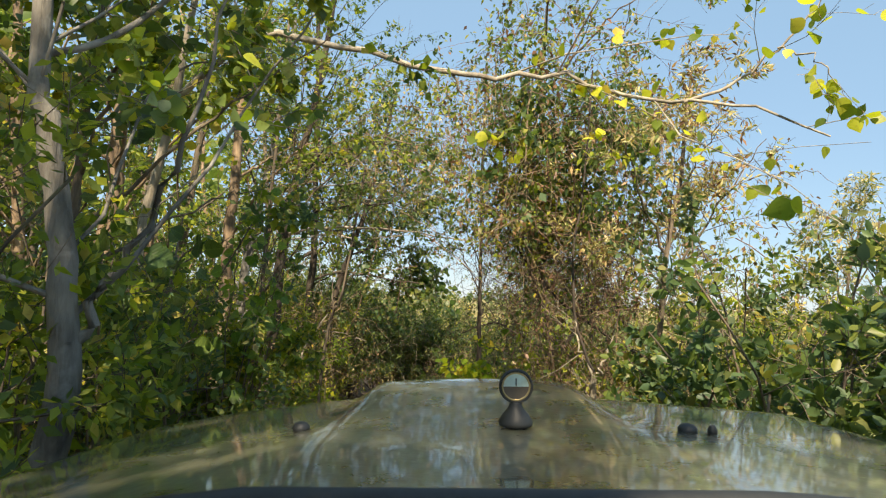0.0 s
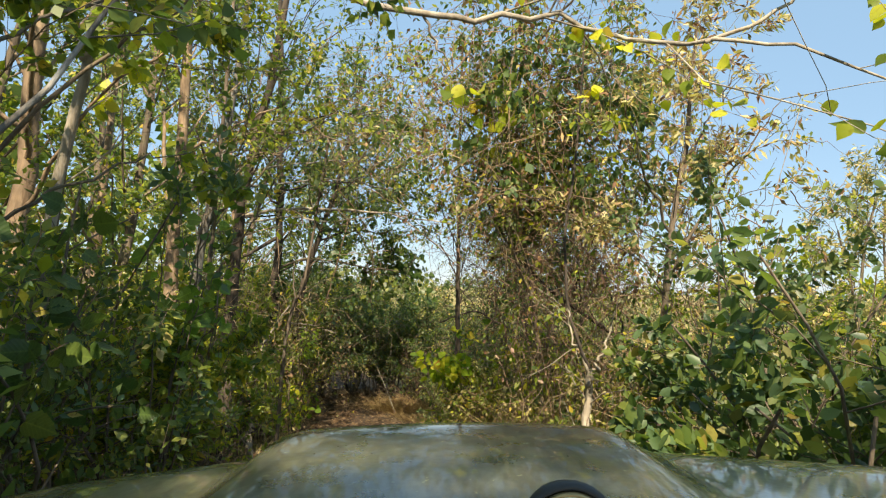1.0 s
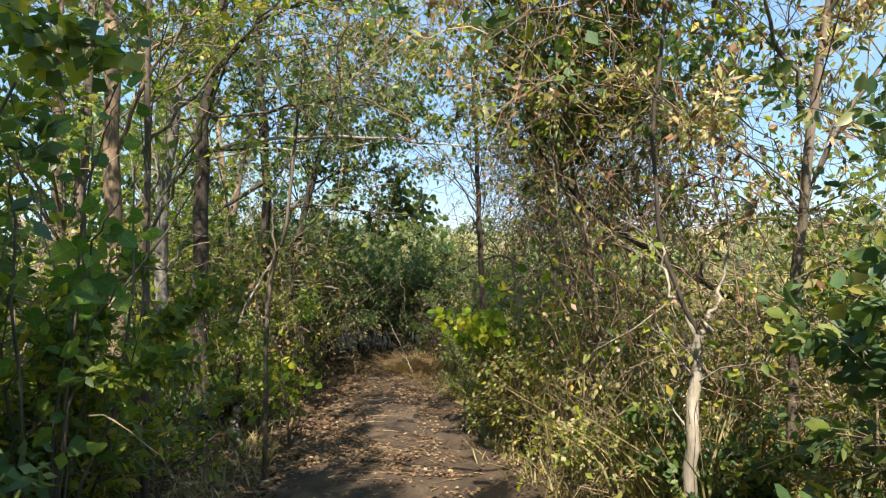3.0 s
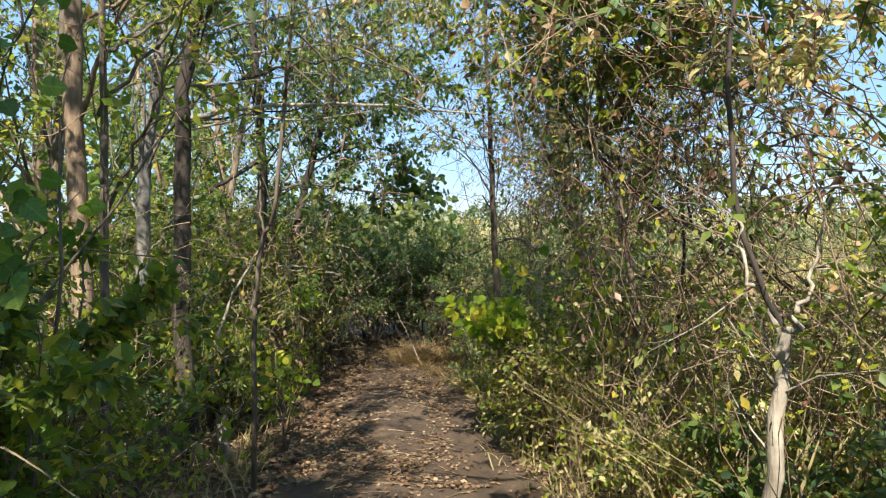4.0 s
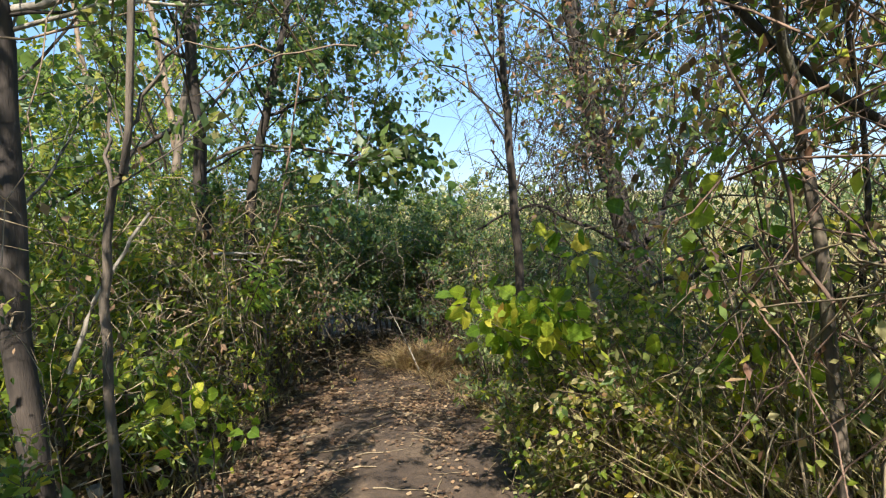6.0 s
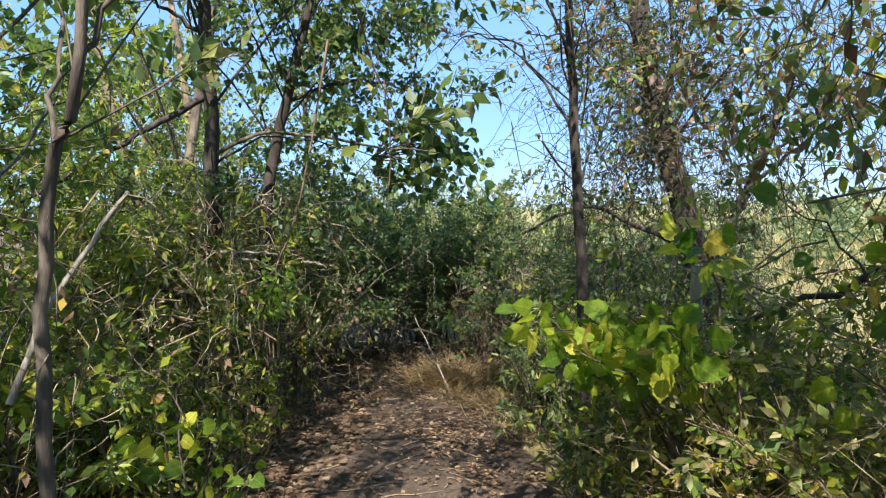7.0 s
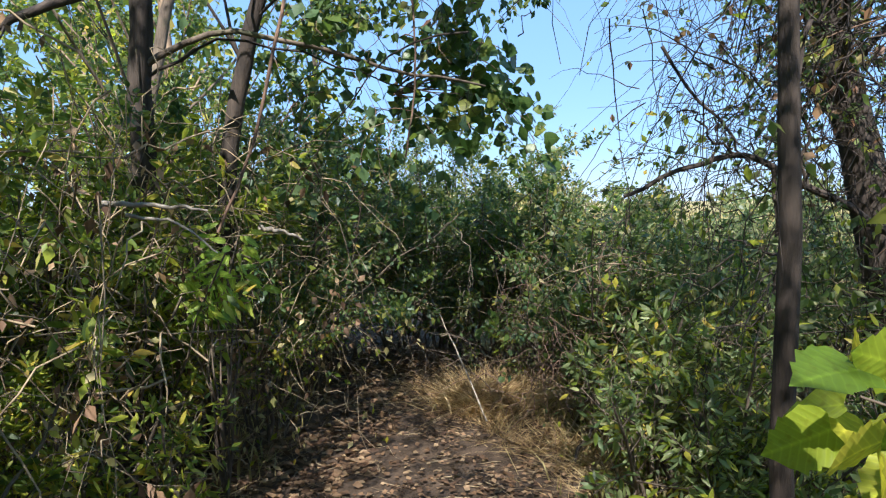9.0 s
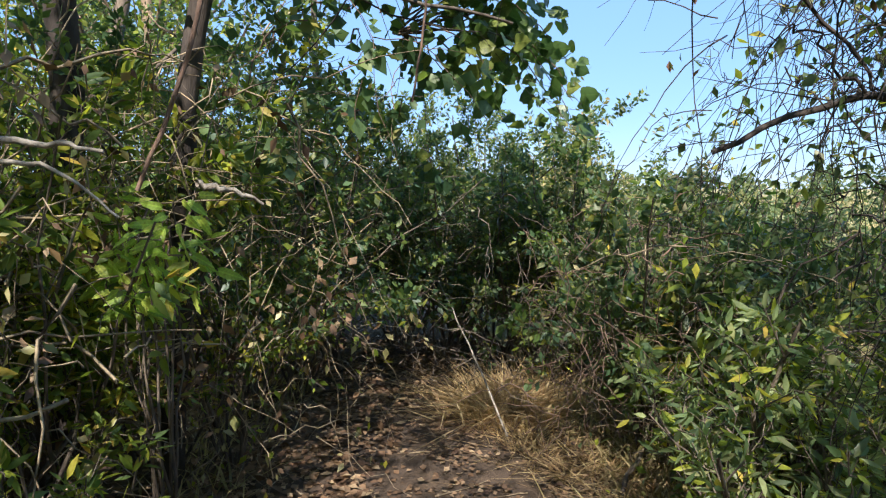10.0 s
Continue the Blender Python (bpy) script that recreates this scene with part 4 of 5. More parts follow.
vine_tangle(41, (0.4, 5.2, 1.8), (2.0, 6.9, 3.9), 320, VINE, "hanging grapevine tangle with brown and green leaves", [RUST, GREEN, GREEN, DEEP], 8000, 0.055)
vine_tangle(42, (0.7, 4.9, 0.6), (1.6, 6.6, 2.1), 300, VINE, "red-brown tangle of dead vine stems", [RUST, RUST, LIME, GREEN], 2200, 0.042)
vine_tangle(43, (1.2, 5.6, 1.2), (3.6, 9.6, 3.0), 190, VINE, "bare reddish tangle of vines over the bushes", [RUST, BUFF, GREEN, LIME], 3200, 0.068, r=0.0045)
vine_tangle(44, (1.0, 9.3, 1.1), (3.0, 12.0, 3.0), 430, BARK_DARK, "dark bare twigs hanging against the sky", [SAGE, GREEN, RUST, RUST], 1200, 0.065, sag=0.8)
vine_tangle(50, (0.5, 9.3, 0.8), (2.0, 11.2, 2.2), 430, BARK_DARK, "dense bare twigs of a half-dead tree", [SAGE, LIME], 350, 0.04, sag=0.5, span=0.7, r=0.003)
vine_tangle(51, (-0.7, 9.0, 1.3), (0.5, 10.6, 2.4), 34, BARK_DARK, "thin bare twigs arching over the track", None, sag=0.7, span=0.8, r=0.003)
vine_tangle(52, (-2.2, 8.4, -0.7), (-1.05, 12.0, 0.9), 320, DRY_STEM, "dry brown stems tangled through the bushes", [LITTER, BUFF, LIME], 1500, 0.05, sag=0.4, span=0.6, r=0.003)
vine_tangle(53, (-2.4, 4.2, -0.3), (-1.0, 8.4, 1.2), 320, DRY_STEM, "dry brown stems tangled through the bushes", [LITTER, LIME, GREEN], 1500, 0.05, sag=0.4, span=0.6, r=0.003)
vine_tangle(54, (0.2, 10.2, -0.9), (1.8, 13.5, 0.4), 320, DRY_STEM, "dry pale stems tangled through the bushes", [SAGE, LIME, BUFF], 900, 0.05, sag=0.4, span=0.6, r=0.003)
vine_tangle(55, (-1.6, 12.0, -0.9), (0.2, 14.0, 0.6), 220, BARK, "bare dark stems at the end of the track", None, sag=0.3, span=0.7, r=0.004)
vine_tangle(61, (0.6, 5.3, 2.1), (1.9, 6.4, 3.3), 80, VINE, "dark leafy grapevine clump high in the tree", [DEEP, GREEN, DEEP], 2600, 0.07, span=0.5, shape="heart")
# leafy block added overhead so that its shadow darkens the track's end
vine_tangle(62, (-2.0, 10.4, 2.7), (-0.3, 12.4, 4.0), 150, VINE, "leafy climbers added above the track's end to shade it", [DEEP, GREEN, DEEP], 5000, 0.075)
vine_tangle(45, (1.1, 10.55, 1.2), (1.7, 10.95, 4.6), 300, BARK_DARK, "vines wound thickly round a trunk", [RUST, DEEP, GREEN, DEEP], 4200, 0.055, span=0.45)
vine_tangle(46, (-2.6, 8.6, 0.2), (-1.3, 11.0, 1.2), 170, DRY_STEM, "dry looping stems among the green bushes", None)
vine_tangle(47, (0.9, 5.0, -0.2), (2.6, 8.2, 0.9), 300, DRY_STEM, "sunlit dry tangle of arching stems", [LIME, BUFF, GREEN], 1500, 0.055, sag=0.3, r=0.0045)
vine_tangle(48, (-1.1, 6.8, 2.55), (0.5, 8.2, 3.9), 190, BARK_WARM, "thin tan vines hanging over the track", [GREEN, BUFF, RUST, LIME], 2300, 0.055)
vine_tangle(49, (-1.7, 10.6, 1.0), (-0.75, 12.2, 2.6), 90, VINE, "climber hanging from the branches with broad leaves", [DEEP, DEEP, GREEN], 1300, 0.08, span=0.6, shape="heart")

vine_tangle(56, (0.25, 4.9, 1.5), (1.3, 6.6, 3.4), 150, DRY_STEM, "tan dry vines hanging in front of the tree", None, sag=0.7, span=0.9, r=0.0032)
vine_tangle(57, (-0.3, 10.7, -0.6), (0.7, 11.6, 0.45), 150, VINE, "red-brown bare twigs among grey-green leaves", None, sag=0.2, span=0.5, r=0.003)
vine_tangle(58, (-2.0, 4.8, 1.5), (0.0, 7.6, 2.9), 75, BARK_WARM, "pale thin branches crossing between the trees", None, sag=0.25, span=1.0, r=0.004)
vine_tangle(59, (-2.4, 8.8, -0.2), (-1.1, 10.6, 0.9), 110, DRY_STEM, "pale dead twigs caught in the bushes", [LITTER], 500, 0.06, sag=0.1, span=0.8, r=0.005)

vine_tangle(60, (0.9, 7.6, 1.1), (2.2, 9.2, 2.4), 90, VINE, "vines with russet and green leaves before the sky", [RUST, GREEN, SAGE], 1000, 0.08, sag=0.5, span=0.7)

vine_tangle(69, (0.8, 9.7, 0.0), (2.2, 11.4, 1.1), 130, BARK_DARK, "dark bare twigs low in front of the field", [SAGE, GREEN], 700, 0.06, sag=0.3, span=0.6)
vine_tangle(70, (1.9, 5.2, 0.2), (3.5, 8.2, 1.5), 190, DRY_STEM, "dry tan stems standing before the field", [BUFF, LIME], 600, 0.05, sag=0.3, span=0.8)


# ---- broad-leaved bushes, leaf by leaf ----
def broad_leaf_mesh(name, seed, mat, length=0.1, slim=1.0):
    g = random.Random(seed)
    outline = ((0.0, 0.0), (-0.06, 0.2), (0.0, 0.33), (0.1, 0.43), (0.2, 0.42), (0.24, 0.48), (0.36, 0.43), (0.4, 0.47), (0.52, 0.39), (0.57, 0.41), (0.68, 0.29), (0.74, 0.3), (0.86, 0.13), (1.0, 0.0))
    bm = bmesh.new()
    rib = [bm.verts.new((max(0.0, t) * length, 0, -0.16 * length * t * t)) for t, w in outline]
    for s in (-1, 1):
        rim = []
        for t, w in outline:
            ww = slim * w * (1 + g.uniform(-0.1, 0.1))
            rim.append(bm.verts.new((t * length, s * ww * length, length * (0.16 * ww + g.uniform(-0.03, 0.03) - 0.16 * t * t))))
        for i in range(len(outline) - 1):
            vs = [rib[i], rib[i + 1], rim[i + 1], rim[i]] if s < 0 else [rib[i + 1], rib[i], rim[i], rim[i + 1]]
            bm.faces.new(vs)
    bmesh.ops.remove_doubles(bm, verts=bm.verts, dist=0.0008)
    me = bpy.data.meshes.new(name)
    bm.to_mesh(me)
    bm.free()
    for p in me.polygons:
        p.use_smooth = True
    me.materials.append(mat)
    return me


def broad_bush(seed, name, label, base, tips, mat, leaf_len, per, bark, droop=-0.25, r=0.007, category="shrub", slim=1.0, first=0.35):
    """Arching stems, each leaf a part of its own."""
    g = np.random.default_rng(seed)
    base = np.array(base, float)
    root = tagged(new(name), label, category, "broad-leaved bushes")
    root.location = base
    kinds = [broad_leaf_mesh("leaf", seed + i, mat, leaf_len * f, slim) for i, f in enumerate((0.75, 0.9, 1.0, 1.15, 1.3))]
    for tip in tips:
        tip = np.array(tip, float)
        mid = base * 0.45 + tip * 0.55 + np.array([0, 0, 0.22 * np.linalg.norm(tip - base)])
        line = bent(g, [base, mid, tip], 12, 0.01)
        child("stem", tubes_mesh("stem", [(line - base, np.linspace(r, 0.002, len(line)), 0)], bark, lambda lev: 5), root)
        for j in range(per):
            t = g.uniform(first, 1.0) * (len(line) - 1)
            i = min(int(t), len(line) - 2)
            p = line[i] + (line[i + 1] - line[i]) * (t - i)
            out = unit(np.array([g.normal(), g.normal(), g.normal() * 0.5]))
            q = p + out * g.uniform(0.02, 0.12)
            way = Vector(unit(out + np.array([0, -0.2, droop])))
            side = Vector((g.normal(), g.normal(), g.normal() * 0.3)).cross(way).normalized()
            ob = child("leaf", kinds[int(g.integers(0, len(kinds)))], root)
            m = Matrix((way, side, way.cross(side))).transposed().to_4x4()
            if m[2][2] < 0:
                m = Matrix((way, -side, way.cross(-side))).transposed().to_4x4()
            ob.matrix_basis = Matrix.Translation(q - base) @ m
    return root


broad_bush(61, "hazel_bush", "bush with large glowing yellow-green leaves beside the track", gz(0.85, 7.5, -0.02),
           [(0.12, 7.78, 0.5), (0.2, 7.42, 0.43), (0.26, 7.55, 0.54), (0.22, 7.5, 0.34), (0.1, 7.88, 0.46), (0.38, 6.98, 0.58), (0.42, 7.15, 0.5), (0.3, 7.68, 0.45), (0.34, 7.4, 0.5), (0.42, 7.6, 0.4),
            (0.3, 7.95, 0.4), (0.44, 7.0, 0.88), (0.24, 8.05, 0.36), (0.46, 7.85, 0.5), (0.5, 7.4, 0.36)], BROAD, 0.07, 16, BARK, first=0.7)
broad_bush(62, "hazel_bush", "bush with scattered pale yellow-green leaves", gz(1.25, 6.75, -0.02),
           [(1.05, 6.6, 0.45), (1.2, 6.5, 0.25), (0.8, 6.9, 0.5), (1.0, 7.1, 0.9), (1.3, 7.0, 1.05), (0.75, 7.15, 0.95), (1.5, 6.9, 0.9), (0.72, 6.5, 0.95), (0.9, 6.4, 1.1), (1.0, 6.6, 1.25), (0.85, 6.7, 0.75)], BROAD, 0.072, 7, BARK)
broad_bush(63, "climber", "climber with large dark leaves hanging before the sky", (-1.0, 11.5, 1.45),
           [(-0.35, 11.75, 1.45), (-0.3, 11.55, 1.35), (0.05, 12.05, 1.15), (0.1, 12.1, 0.95), (-0.15, 11.7, 1.75), (-0.4, 11.5, 2.0), (-0.05, 11.85, 1.3), (-0.6, 11.4, 1.7),
            (-0.45, 11.4, 1.2), (-0.4, 11.7, 1.65), (-0.7, 11.6, 1.2), (-0.35, 11.8, 0.95), (0.12, 12.6, 1.45), (0.2, 12.7, 1.2), (0.05, 12.5, 1.7), (0.25, 12.75, 0.95)], BROAD_DARK, 0.095, 19, VINE, first=0.45)
broad_bush(64, "maple_sapling", "maple sapling with broad green and yellow leaves", gz(-1.35, 2.6, -0.02),
           [(-0.9, 2.5, 1.1), (-1.0, 2.9, 1.6), (-1.2, 2.3, 1.9), (-0.95, 3.2, 0.8), (-1.1, 2.2, 0.5), (-1.3, 3.3, 1.3), (-1.0, 2.0, 1.5), (-1.4, 1.9, 1.1)], BROAD_DARK, 0.07, 16, BARK)
broad_bush(65, "young_sapling", "sapling with light green leaves at the track's edge", gz(-1.25, 7.6, -0.02),
           [(-1.1, 7.5, 0.1), (-1.3, 7.4, 0.25), (-1.05, 7.7, -0.05), (-1.4, 7.8, 0.3), (-1.2, 7.2, 0.0)], BROAD, 0.06, 9, BARK)


# light green leaf, its colour raised further in place of a sunfleck
BROAD_SUNLIT = leaf_material("narrow_leaf_sun_lightened", [(0.0, (0.12, 0.2, 0.04)), (0.5, (0.22, 0.31, 0.055)), (1.0, (0.34, 0.38, 0.08))], 0.5, 0.4, by_object=True)
BROAD_GREEN = leaf_material("broad_leaf_green", [(0.0, (0.045, 0.09, 0.02)), (0.5, (0.08, 0.15, 0.025)), (1.0, (0.15, 0.21, 0.04))], 0.45, 0.4, by_object=True)
broad_bush(66, "leafy_sapling", "sapling with fresh mid-green leaves leaning over the track", gz(-1.4, 4.3, -0.02),
           [(-1.0, 4.2, 1.4), (-1.05, 4.35, 1.75), (-0.95, 4.1, 1.1), (-1.1, 4.6, 2.0), (-1.0, 4.5, 0.8), (-1.25, 4.0, 1.6), (-1.2, 4.8, 1.3)], BROAD_GREEN, 0.065, 15, BARK)
broad_bush(67, "leafy_sapling", "sapling with light narrow leaves, brightened as if sunlit, among the bushes", gz(-1.62, 10.05, -0.02),
           [(-1.55, 9.95, 0.5), (-1.6, 9.9, 0.4), (-1.48, 10.0, 0.38), (-1.7, 9.9, 0.55), (-1.78, 9.9, 0.42), (-1.5, 9.95, 0.58), (-1.62, 9.85, 0.3), (-1.7, 9.95, 0.32)], BROAD_SUNLIT, 0.075, 18, BARK, droop=-0.5, slim=0.42, first=0.66)

broad_bush(68, "grapevine", "grapevine with broad bright leaves high over the track", (0.88, 6.25, 2.35),
           [(0.35, 5.7, 2.75), (0.5, 5.6, 2.55), (0.7, 5.7, 2.3), (0.95, 5.8, 2.1), (1.05, 5.9, 1.85), (0.3, 6.0, 2.4), (0.75, 5.5, 2.65), (0.6, 5.7, 2.9), (1.15, 5.8, 2.3)], BROAD, 0.085, 12, VINE, category="vine")


# ---- sticks, stump and hanging stems ----
def stick(name, label, points, r, mat, seed, category="stick", tip=0.4):
    g = np.random.default_rng(seed)
    p = bent(g, points, 12, r * 0.5)
    root = tagged(new(name, tubes_mesh(name, [(p - p[0], np.linspace(r, r * tip, len(p)), 0)], mat, lambda lev: 7)), label, category, "loose sticks")
    root.location = p[0]
    return root


stick("broken_branch", "pale broken branch caught in the bushes", [(-1.68, 9.2, 0.72), (-1.5, 9.27, 0.71), (-1.35, 9.3, 0.69)], 0.011, BARK_PALE, 71)
stick("broken_branch", "pale broken branch caught in the bushes", [(-1.27, 9.6, 0.62), (-1.2, 9.65, 0.6), (-1.12, 9.7, 0.56)], 0.011, BARK_PALE, 72)
stick("broken_branch", "thin pale stick leaning in the bushes", [(-1.62, 9.24, 0.68), (-1.46, 9.28, 0.65), (-1.32, 9.3, 0.54)], 0.007, BARK_PALE, 73)
# pale bark on this bough stands in for sun along its top
stick("bare_bough", "bare bough with bark paled as if sunlit, across the track's opening", [(-1.83, 7.32, 1.93), (-1.25, 7.45, 2.04), (-0.55, 7.5, 2.03), (0.35, 7.5, 1.94)], 0.02, BARK_PALE, 85, "bough", 0.3)
stick("bare_bough", "thin pale bough reaching towards the light", [(-1.8, 7.33, 1.85), (-1.3, 7.3, 1.93), (-0.9, 7.3, 1.9), (-0.4, 7.35, 1.98)], 0.011, BARK_PALE, 87, "bough", 0.3)
stick("bare_bough", "pale bare bough hung with climbing leaves", [(-2.15, 10.38, 1.42), (-1.64, 10.45, 1.62), (-0.95, 11.05, 1.53), (-0.35, 11.45, 1.48)], 0.019, BARK, 86, "bough", 0.4)
stick("broken_branch", "long pale branch leaning out of the bushes", [(-1.57, 7.1, 0.39), (-1.46, 7.2, 0.71), (-1.29, 7.35, 1.03)], 0.012, BARK_PALE, 88, tip=0.6)
stick("hanging_vine", "long brown vine hanging over the bushes", [(-1.02, 9.6, 2.1), (-1.16, 9.6, 1.45), (-1.29, 9.6, 0.95), (-1.44, 9.6, 0.6)], 0.008, VINE, 74, "vine", 0.8)
stick("hanging_vine", "thin brown vine hanging from a bough", [(-0.75, 10.5, 2.0), (-0.72, 10.5, 1.4), (-0.78, 10.5, 0.95)], 0.006, VINE, 75, "vine", 0.8)
stick("hanging_vine", "pale vine hanging from the leafy canopy", [(0.72, 5.4, 3.4), (0.66, 5.4, 2.7), (0.7, 5.45, 2.0)], 0.008, DRY_STEM, 76, "vine", 0.7)
stick("dead_sapling", "short pale dead stem standing at the track's edge", [gz(0.6, 8.45), (0.59, 8.47, -0.3), (0.58, 8.49, 0.06)], 0.022, BARK_PALE, 77, "stem", 0.8)
stick("dead_sapling", "thin pale sapling stem beside the yellow leaves", [gz(0.8, 7.9), (0.8, 7.9, 0.0), (0.79, 7.88, 0.66)], 0.03, BARK_PALE, 78, "stem", 0.8)
stick("stump", "short pale broken stump at the track's edge", [gz(-1.6, 7.21), (-1.59, 7.21, -0.4), (-1.58, 7.21, -0.14)], 0.035, BARK_PALE, 79, "stump", 0.9)
stick("dead_bough", "dark bare bough arching out of the bushes", [gz(2.35, 7.5), (2.05, 7.55, 0.2), (1.6, 7.6, 0.7), (1.2, 7.6, 0.58), (0.85, 7.6, 0.47)], 0.02, BARK_DARK, 82, "bough", 0.5)
stick("dark_stem", "dark twisting stem rising from the forked sapling", [(1.16, 4.79, 0.8), (1.03, 4.8, 1.11), (0.98, 4.8, 1.6), (1.05, 4.85, 2.2), (1.1, 4.9, 3.1)], 0.011, BARK_DARK, 83, "stem", 0.6)
stick("dark_stem", "thin dark stem among the dry tangle", [gz(1.56, 6.9), (1.55, 6.9, 0.2), (1.6, 6.9, 0.9), (1.55, 6.95, 1.7)], 0.016, BARK_DARK, 84, "stem", 0.6)
stick("broken_branch", "fallen branch leaning in the verge", [gz(0.15, 10.9, 0.02), (0.35, 11.2, -0.7), (0.5, 11.6, -0.5)], 0.014, BARK, 80)
stick("broken_branch", "forked dry twig over the track's edge", [gz(-0.35, 11.6, 0.1), (-0.6, 12.2, -0.45), (-0.85, 12.8, -0.1)], 0.008, BARK_PALE, 81)


# ---- far woods ----
def far_woods(name, label, seed, spots, mat, n=150, fine=0.16):
    g = np.random.default_rng(seed)
    pos, ways = [], []
    for x, y, h, w in spots:
        a, rad = g.uniform(0, 2 * np.pi, n), np.sqrt(g.uniform(0, 1, n))
        zz = g.uniform(0.05, 1, n)
        wid = w * np.sin(np.pi * np.clip(zz, 0.08, 0.93)) ** 0.6
        pos.append(np.stack((x + np.cos(a) * rad * wid, y + np.sin(a) * rad * wid, ground_z(x, y) + zz * h), 1))
        ways.append(g.normal(0, 1, (n, 3)))
    pos, ways = np.concatenate(pos), np.concatenate(ways)
    size = fine * float(np.mean([q[2] for q in spots]))
    return tagged(new(name, leaves_mesh(name, g, pos, unit(ways), size, mat, "heart", simple=True)), label, "trees", kind="stuff")


gr = random.Random(3)
far_woods("distant_woods", "far line of autumn trees beyond the field", 91, [(x + gr.uniform(-2, 2), 120 + gr.uniform(-12, 25), gr.uniform(3.5, 6), gr.uniform(2.5, 4)) for x in range(-90, 150, 4)], SAGE)
far_woods("distant_thicket", "scattered green bushes across the field", 92, [(gr.uniform(-14, 30), gr.uniform(20, 45), gr.uniform(1.3, 2.7), gr.uniform(0.8, 1.6)) for _ in range(85)], SAGE, 300, 0.09)
far_woods("woodland_edge", "green woodland behind the nearer trees", 93, [(-8 - gr.uniform(0, 9), gr.uniform(0, 30), gr.uniform(6, 10), gr.uniform(1.6, 2.6)) for _ in range(26)], GREEN, 750, 0.048)


# ---- the vehicle's front, where it stood as the drive began ----
def paint_material():
    m, nt, b, out = nodes_of("weathered_paint")
    dust = noise_fac(nt, 7.0, 6.0, 0.7)
    col = ramp(nt, [(0.35, (0.07, 0.08, 0.058)), (0.65, (0.18, 0.182, 0.13))], dust)
    grime = ramp(nt, [(0.42, (0.6, 0.6, 0.56)), (0.6, (1.2, 1.18, 1.1))], noise_fac(nt, 28.0, 8.0, 0.75, (1.0, 0.35, 1.0)))
    col = mixed(nt, 0.7, col, grime, "MULTIPLY")
    specks = ramp(nt, [(0.68, (1, 1, 1)), (0.73, (2.4, 2.4, 2.1))], noise_fac(nt, 70.0, 3.0))
    nt.links.new(mixed(nt, 0.8, col, specks, "MULTIPLY"), b.inputs["Base Color"])
    b.inputs["Metallic"].default_value = 0.25
    nt.links.new(ramp(nt, [(0.35, (0.22, 0.22, 0.22)), (0.7, (0.5, 0.5, 0.5))], dust), b.inputs["Roughness"])
    b.inputs["Coat Weight"].default_value, b.inputs["Coat Roughness"].default_value = 1.0, 0.05
    bump(nt, b, noise_fac(nt, 9.0, 4.0), 0.25, 0.01)
    return m


def plain(name, colour, rough=0.5, metal=0.0):
    m, nt, b, out = nodes_of(name)
    nt.links.new(ramp(nt, [(0.3, tuple(0.75 * c for c in colour)), (0.7, tuple(min(1, 1.15 * c) for c in colour))], noise_fac(nt, 40.0, 3.0)), b.inputs["Base Color"])
    b.inputs["Roughness"].default_value, b.inputs["Metallic"].default_value = rough, metal
    return m


PAINT, RUBBER, BRASS = paint_material(), plain("black_rubber", (0.02, 0.022, 0.022), 0.55), plain("dull_brass", (0.35, 0.27, 0.13), 0.35, 0.6)
DIAL_PALE, DIAL_DARK, STEEL = plain("dial_pale", (0.42, 0.55, 0.5), 0.3), plain("dial_dark", (0.09, 0.07, 0.05), 0.3), plain("wheel_steel", (0.4, 0.4, 0.4), 0.35, 0.9)

CAR = look((0.091, 0.32, 1.315), (0.117, 2.315, 1.445), 2.7) @ pose(0, 0, 0, -90)


def smooth(a, b, v):
    t = min(1.0, max(0.0, (v - a) / (b - a)))
    return t * t * (3 - 2 * t)


def hood_z(x, d):
    """Height of the hood at x across and d ahead, from the eye's level."""
    edge = -0.012 - 0.12 * max(0.0, -x - 0.22) - 0.055 * max(0.0, -x - 0.5) - 0.075 * max(0.0, x - 0.28)
    z = -0.285 - 0.11 * (d - 1.0) + edge
    side = min(smooth(-0.255, -0.185, x), 1 - smooth(0.215, 0.30, x))
    z += side * smooth(0.5, 0.78, d) * (0.012 + 0.032 * smooth(0.7, 1.1, d)) * (1 - 0.25 * ((x - 0.02) / 0.24) ** 2)
    z -= 0.9 * max(0.0, d - 1.12) ** 2
    return z - 1.6 * max(0.0, abs(x) - 0.72) ** 1.5


def sheet(name, f, us, vs, mat, parent, thick=0.004, label=""):
    bm = bmesh.new()
    g = [[bm.verts.new(f(u, v)) for u in us] for v in vs]
    for j in range(len(vs) - 1):
        for i in range(len(us) - 1):
            bm.faces.new((g[j][i], g[j][i + 1], g[j + 1][i + 1], g[j + 1][i]))
    ob = part(name, bm, mat, parent, label)
    for p in ob.data.polygons:
        p.use_smooth = True
    so = ob.modifiers.new("thickness", "SOLIDIFY")
    so.thickness = thick
    return ob


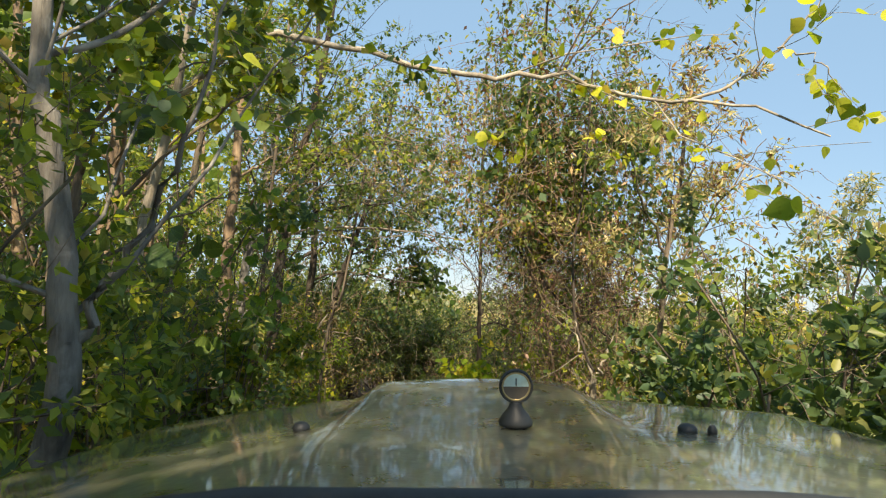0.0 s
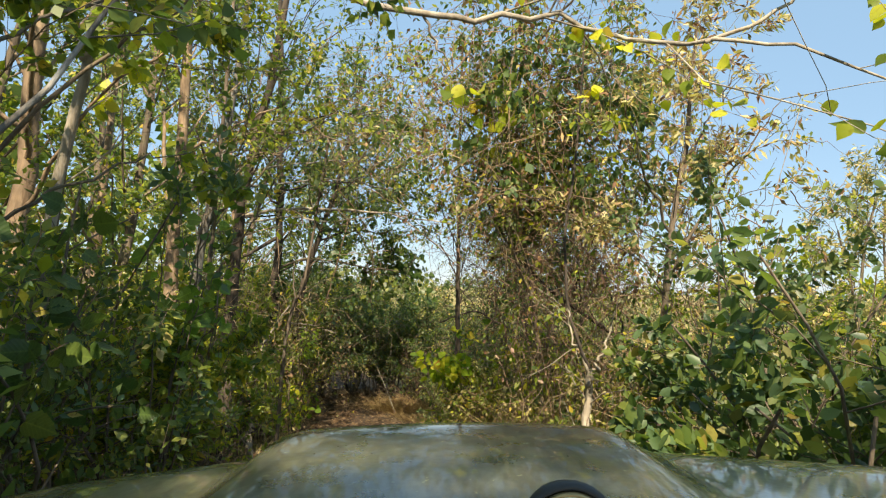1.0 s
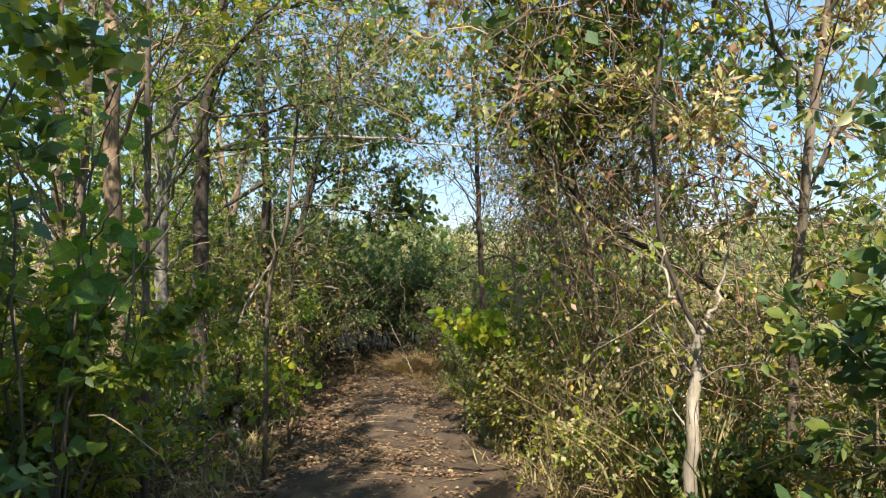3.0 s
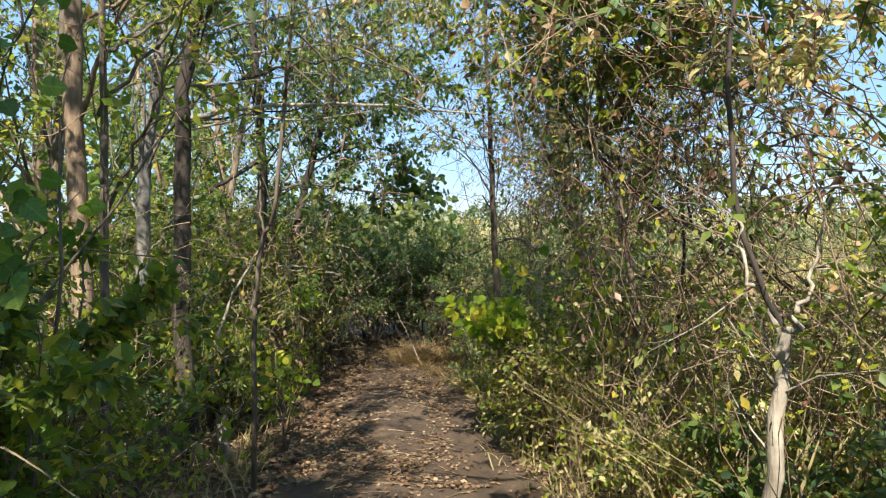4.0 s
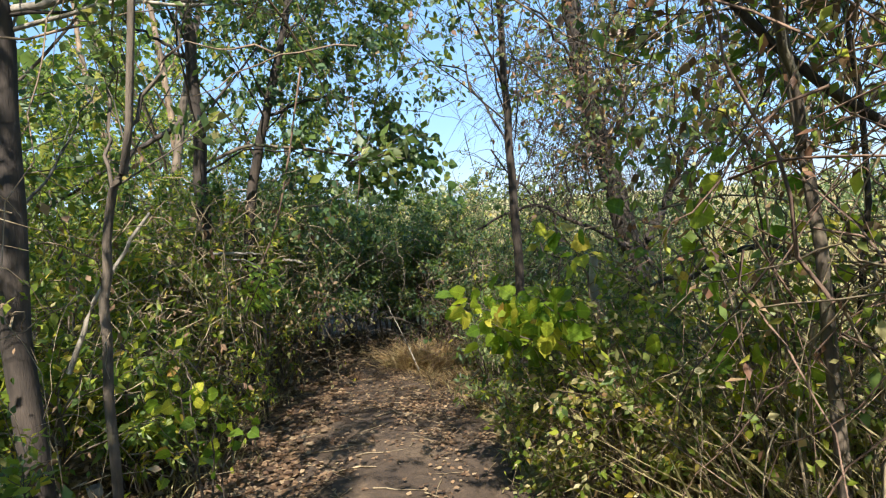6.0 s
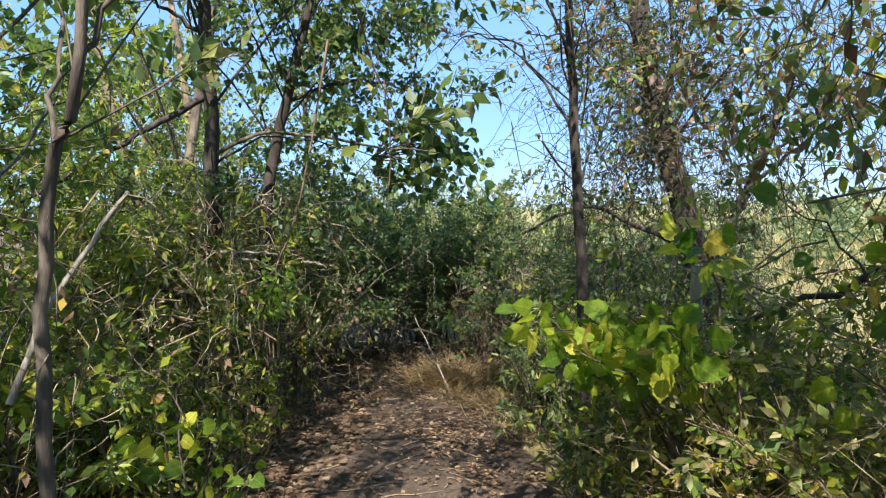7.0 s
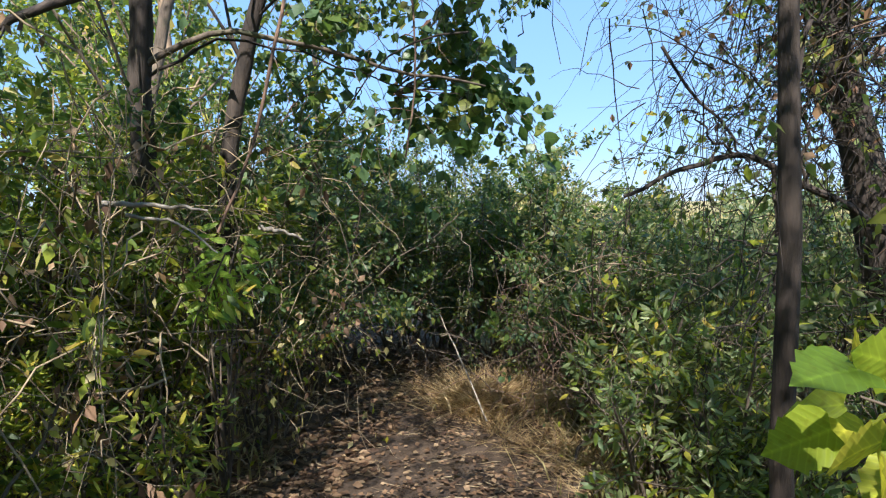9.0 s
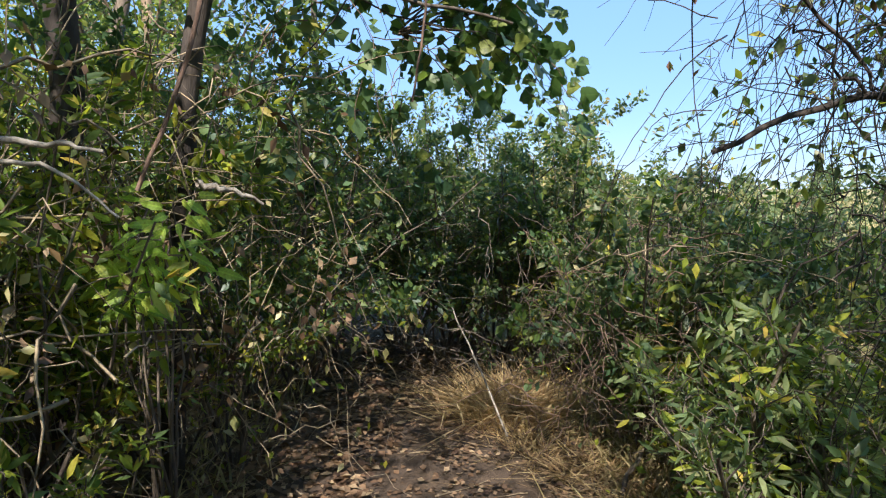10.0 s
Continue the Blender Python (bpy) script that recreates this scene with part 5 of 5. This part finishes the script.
def lathe(name, profile, mat, parent, segments=32, m=Matrix(), label=""):
    """Turned shape: (radius, height) pairs about the z axis."""
    bm = bmesh.new()
    rings = [[bm.verts.new((r * math.cos(2 * math.pi * k / segments), r * math.sin(2 * math.pi * k / segments), z)) for k in range(segments)] for r, z in profile]
    for a, b in zip(rings, rings[1:]):
        for k in range(segments):
            bm.faces.new((a[k], a[(k + 1) % segments], b[(k + 1) % segments], b[k]))
    bm.faces.new(rings[0][::-1])
    bm.faces.new(rings[-1])
    ob = part(name, bm, mat, parent, label)
    for p in ob.data.polygons:
        p.use_smooth = len(p.vertices) == 4
    ob.matrix_basis = m
    return ob


car = tagged(new("vehicle"), "front of a dusty grey-green off-road vehicle with a hood scoop", "vehicle")
car.matrix_world = CAR
hood_x, hood_d = np.linspace(-0.8, 0.8, 65), np.linspace(0.1, 1.6, 50)
sheet("hood", lambda u, v: (u, v, hood_z(u, v)), hood_x, hood_d, PAINT, car, 0.006, "dusty olive-grey hood with a raised scoop")
for s in (-1, 1):
    sheet("fender", lambda u, v: (s * (0.8 + 0.012 * math.sin(math.pi * u)), v, hood_z(s * 0.8, v) * (1 - u) - 0.95 * u), np.linspace(0, 1, 8), hood_d, PAINT, car, 0.006)
sheet("front_panel", lambda u, v: (u, 1.6 + 0.05 * math.sin(math.pi * v), hood_z(u, 1.6) * (1 - v) - 0.95 * v), hood_x, np.linspace(0, 1, 8), PAINT, car, 0.006)
sheet("bulkhead", lambda u, v: (u, 0.1, hood_z(u, 0.1) * (1 - v) - 0.95 * v), hood_x, np.linspace(0, 1, 4), RUBBER, car, 0.006)
sheet("weather_strip", lambda u, v: (u, 0.24 + 0.03 * v, hood_z(u, 0.255) + 0.008 * math.sin(math.pi * v) + 0.004), np.linspace(-0.72, 0.72, 33), np.linspace(0, 1, 6), RUBBER, car, 0.004)
for nx, nr in ((-0.275, 1.0), (0.352, 1.1), (0.392, 0.55)):
    lathe("washer_nozzle", [(0.014 * nr, 0.0), (0.014 * nr, 0.009), (0.010 * nr, 0.014), (0.004, 0.016)], RUBBER, car, 14, Matrix.Translation((nx, 0.7, hood_z(nx, 0.7) - 0.002)))
for s in (-1, 1):
    wheel = lathe("wheel", [(0.10, -0.1), (0.33, -0.1), (0.36, -0.07), (0.36, 0.07), (0.33, 0.1), (0.10, 0.1)], RUBBER, car, 36, Matrix.Translation((s * 0.68, 1.05, -0.945)) @ pose(0, 0, 0, 0, 90))
    lathe("rim", [(0.03, -0.105), (0.2, -0.103), (0.22, -0.095), (0.22, 0.095), (0.2, 0.103), (0.03, 0.105)], STEEL, wheel, 24)

gauge = tagged(new("compass"), "round black ball compass with a brass ring standing on the hood", "compass")
gd, gx = 0.66, 0.072
gauge.matrix_world = CAR @ Matrix.Translation((gx, gd, hood_z(gx, gd) + 0.004))
facing = Matrix.Translation((0, 0, 0.061)) @ pose(0, 0, 0, 90)
lathe("foot", [(0.026, 0.0), (0.027, 0.006), (0.019, 0.018), (0.013, 0.025), (0.010, 0.032), (0.009, 0.04)], RUBBER, gauge, 28)
lathe("housing", [(0.004, -0.02), (0.016, -0.016), (0.023, -0.008), (0.0265, 0.002), (0.0265, 0.008), (0.024, 0.010), (0.0225, 0.006)], RUBBER, gauge, 36, facing)
lathe("ring", [(0.0225, 0.006), (0.0225, 0.0095), (0.0205, 0.0105), (0.0195, 0.007)], BRASS, gauge, 36, facing)
for nm, a0, mat in (("dial", 0.0, DIAL_PALE), ("dial", math.pi, DIAL_DARK)):
    bm = bmesh.new()
    c = bm.verts.new((0, 0, 0.008))
    arc = [bm.verts.new((0.0196 * math.cos(a0 + math.pi * k / 18), 0.0196 * math.sin(a0 + math.pi * k / 18), 0.008)) for k in range(19)]
    for a, b in zip(arc, arc[1:]):
        bm.faces.new((c, a, b))
    part(nm, bm, mat, gauge).matrix_basis = facing
bm = bmesh.new()
bmesh.ops.create_cube(bm, size=1.0, matrix=Matrix.Translation((0, 0.007, 0.0088)) @ Matrix.Diagonal((0.0016, 0.012, 0.0008, 1)))
part("needle", bm, RUBBER, gauge).matrix_basis = facing
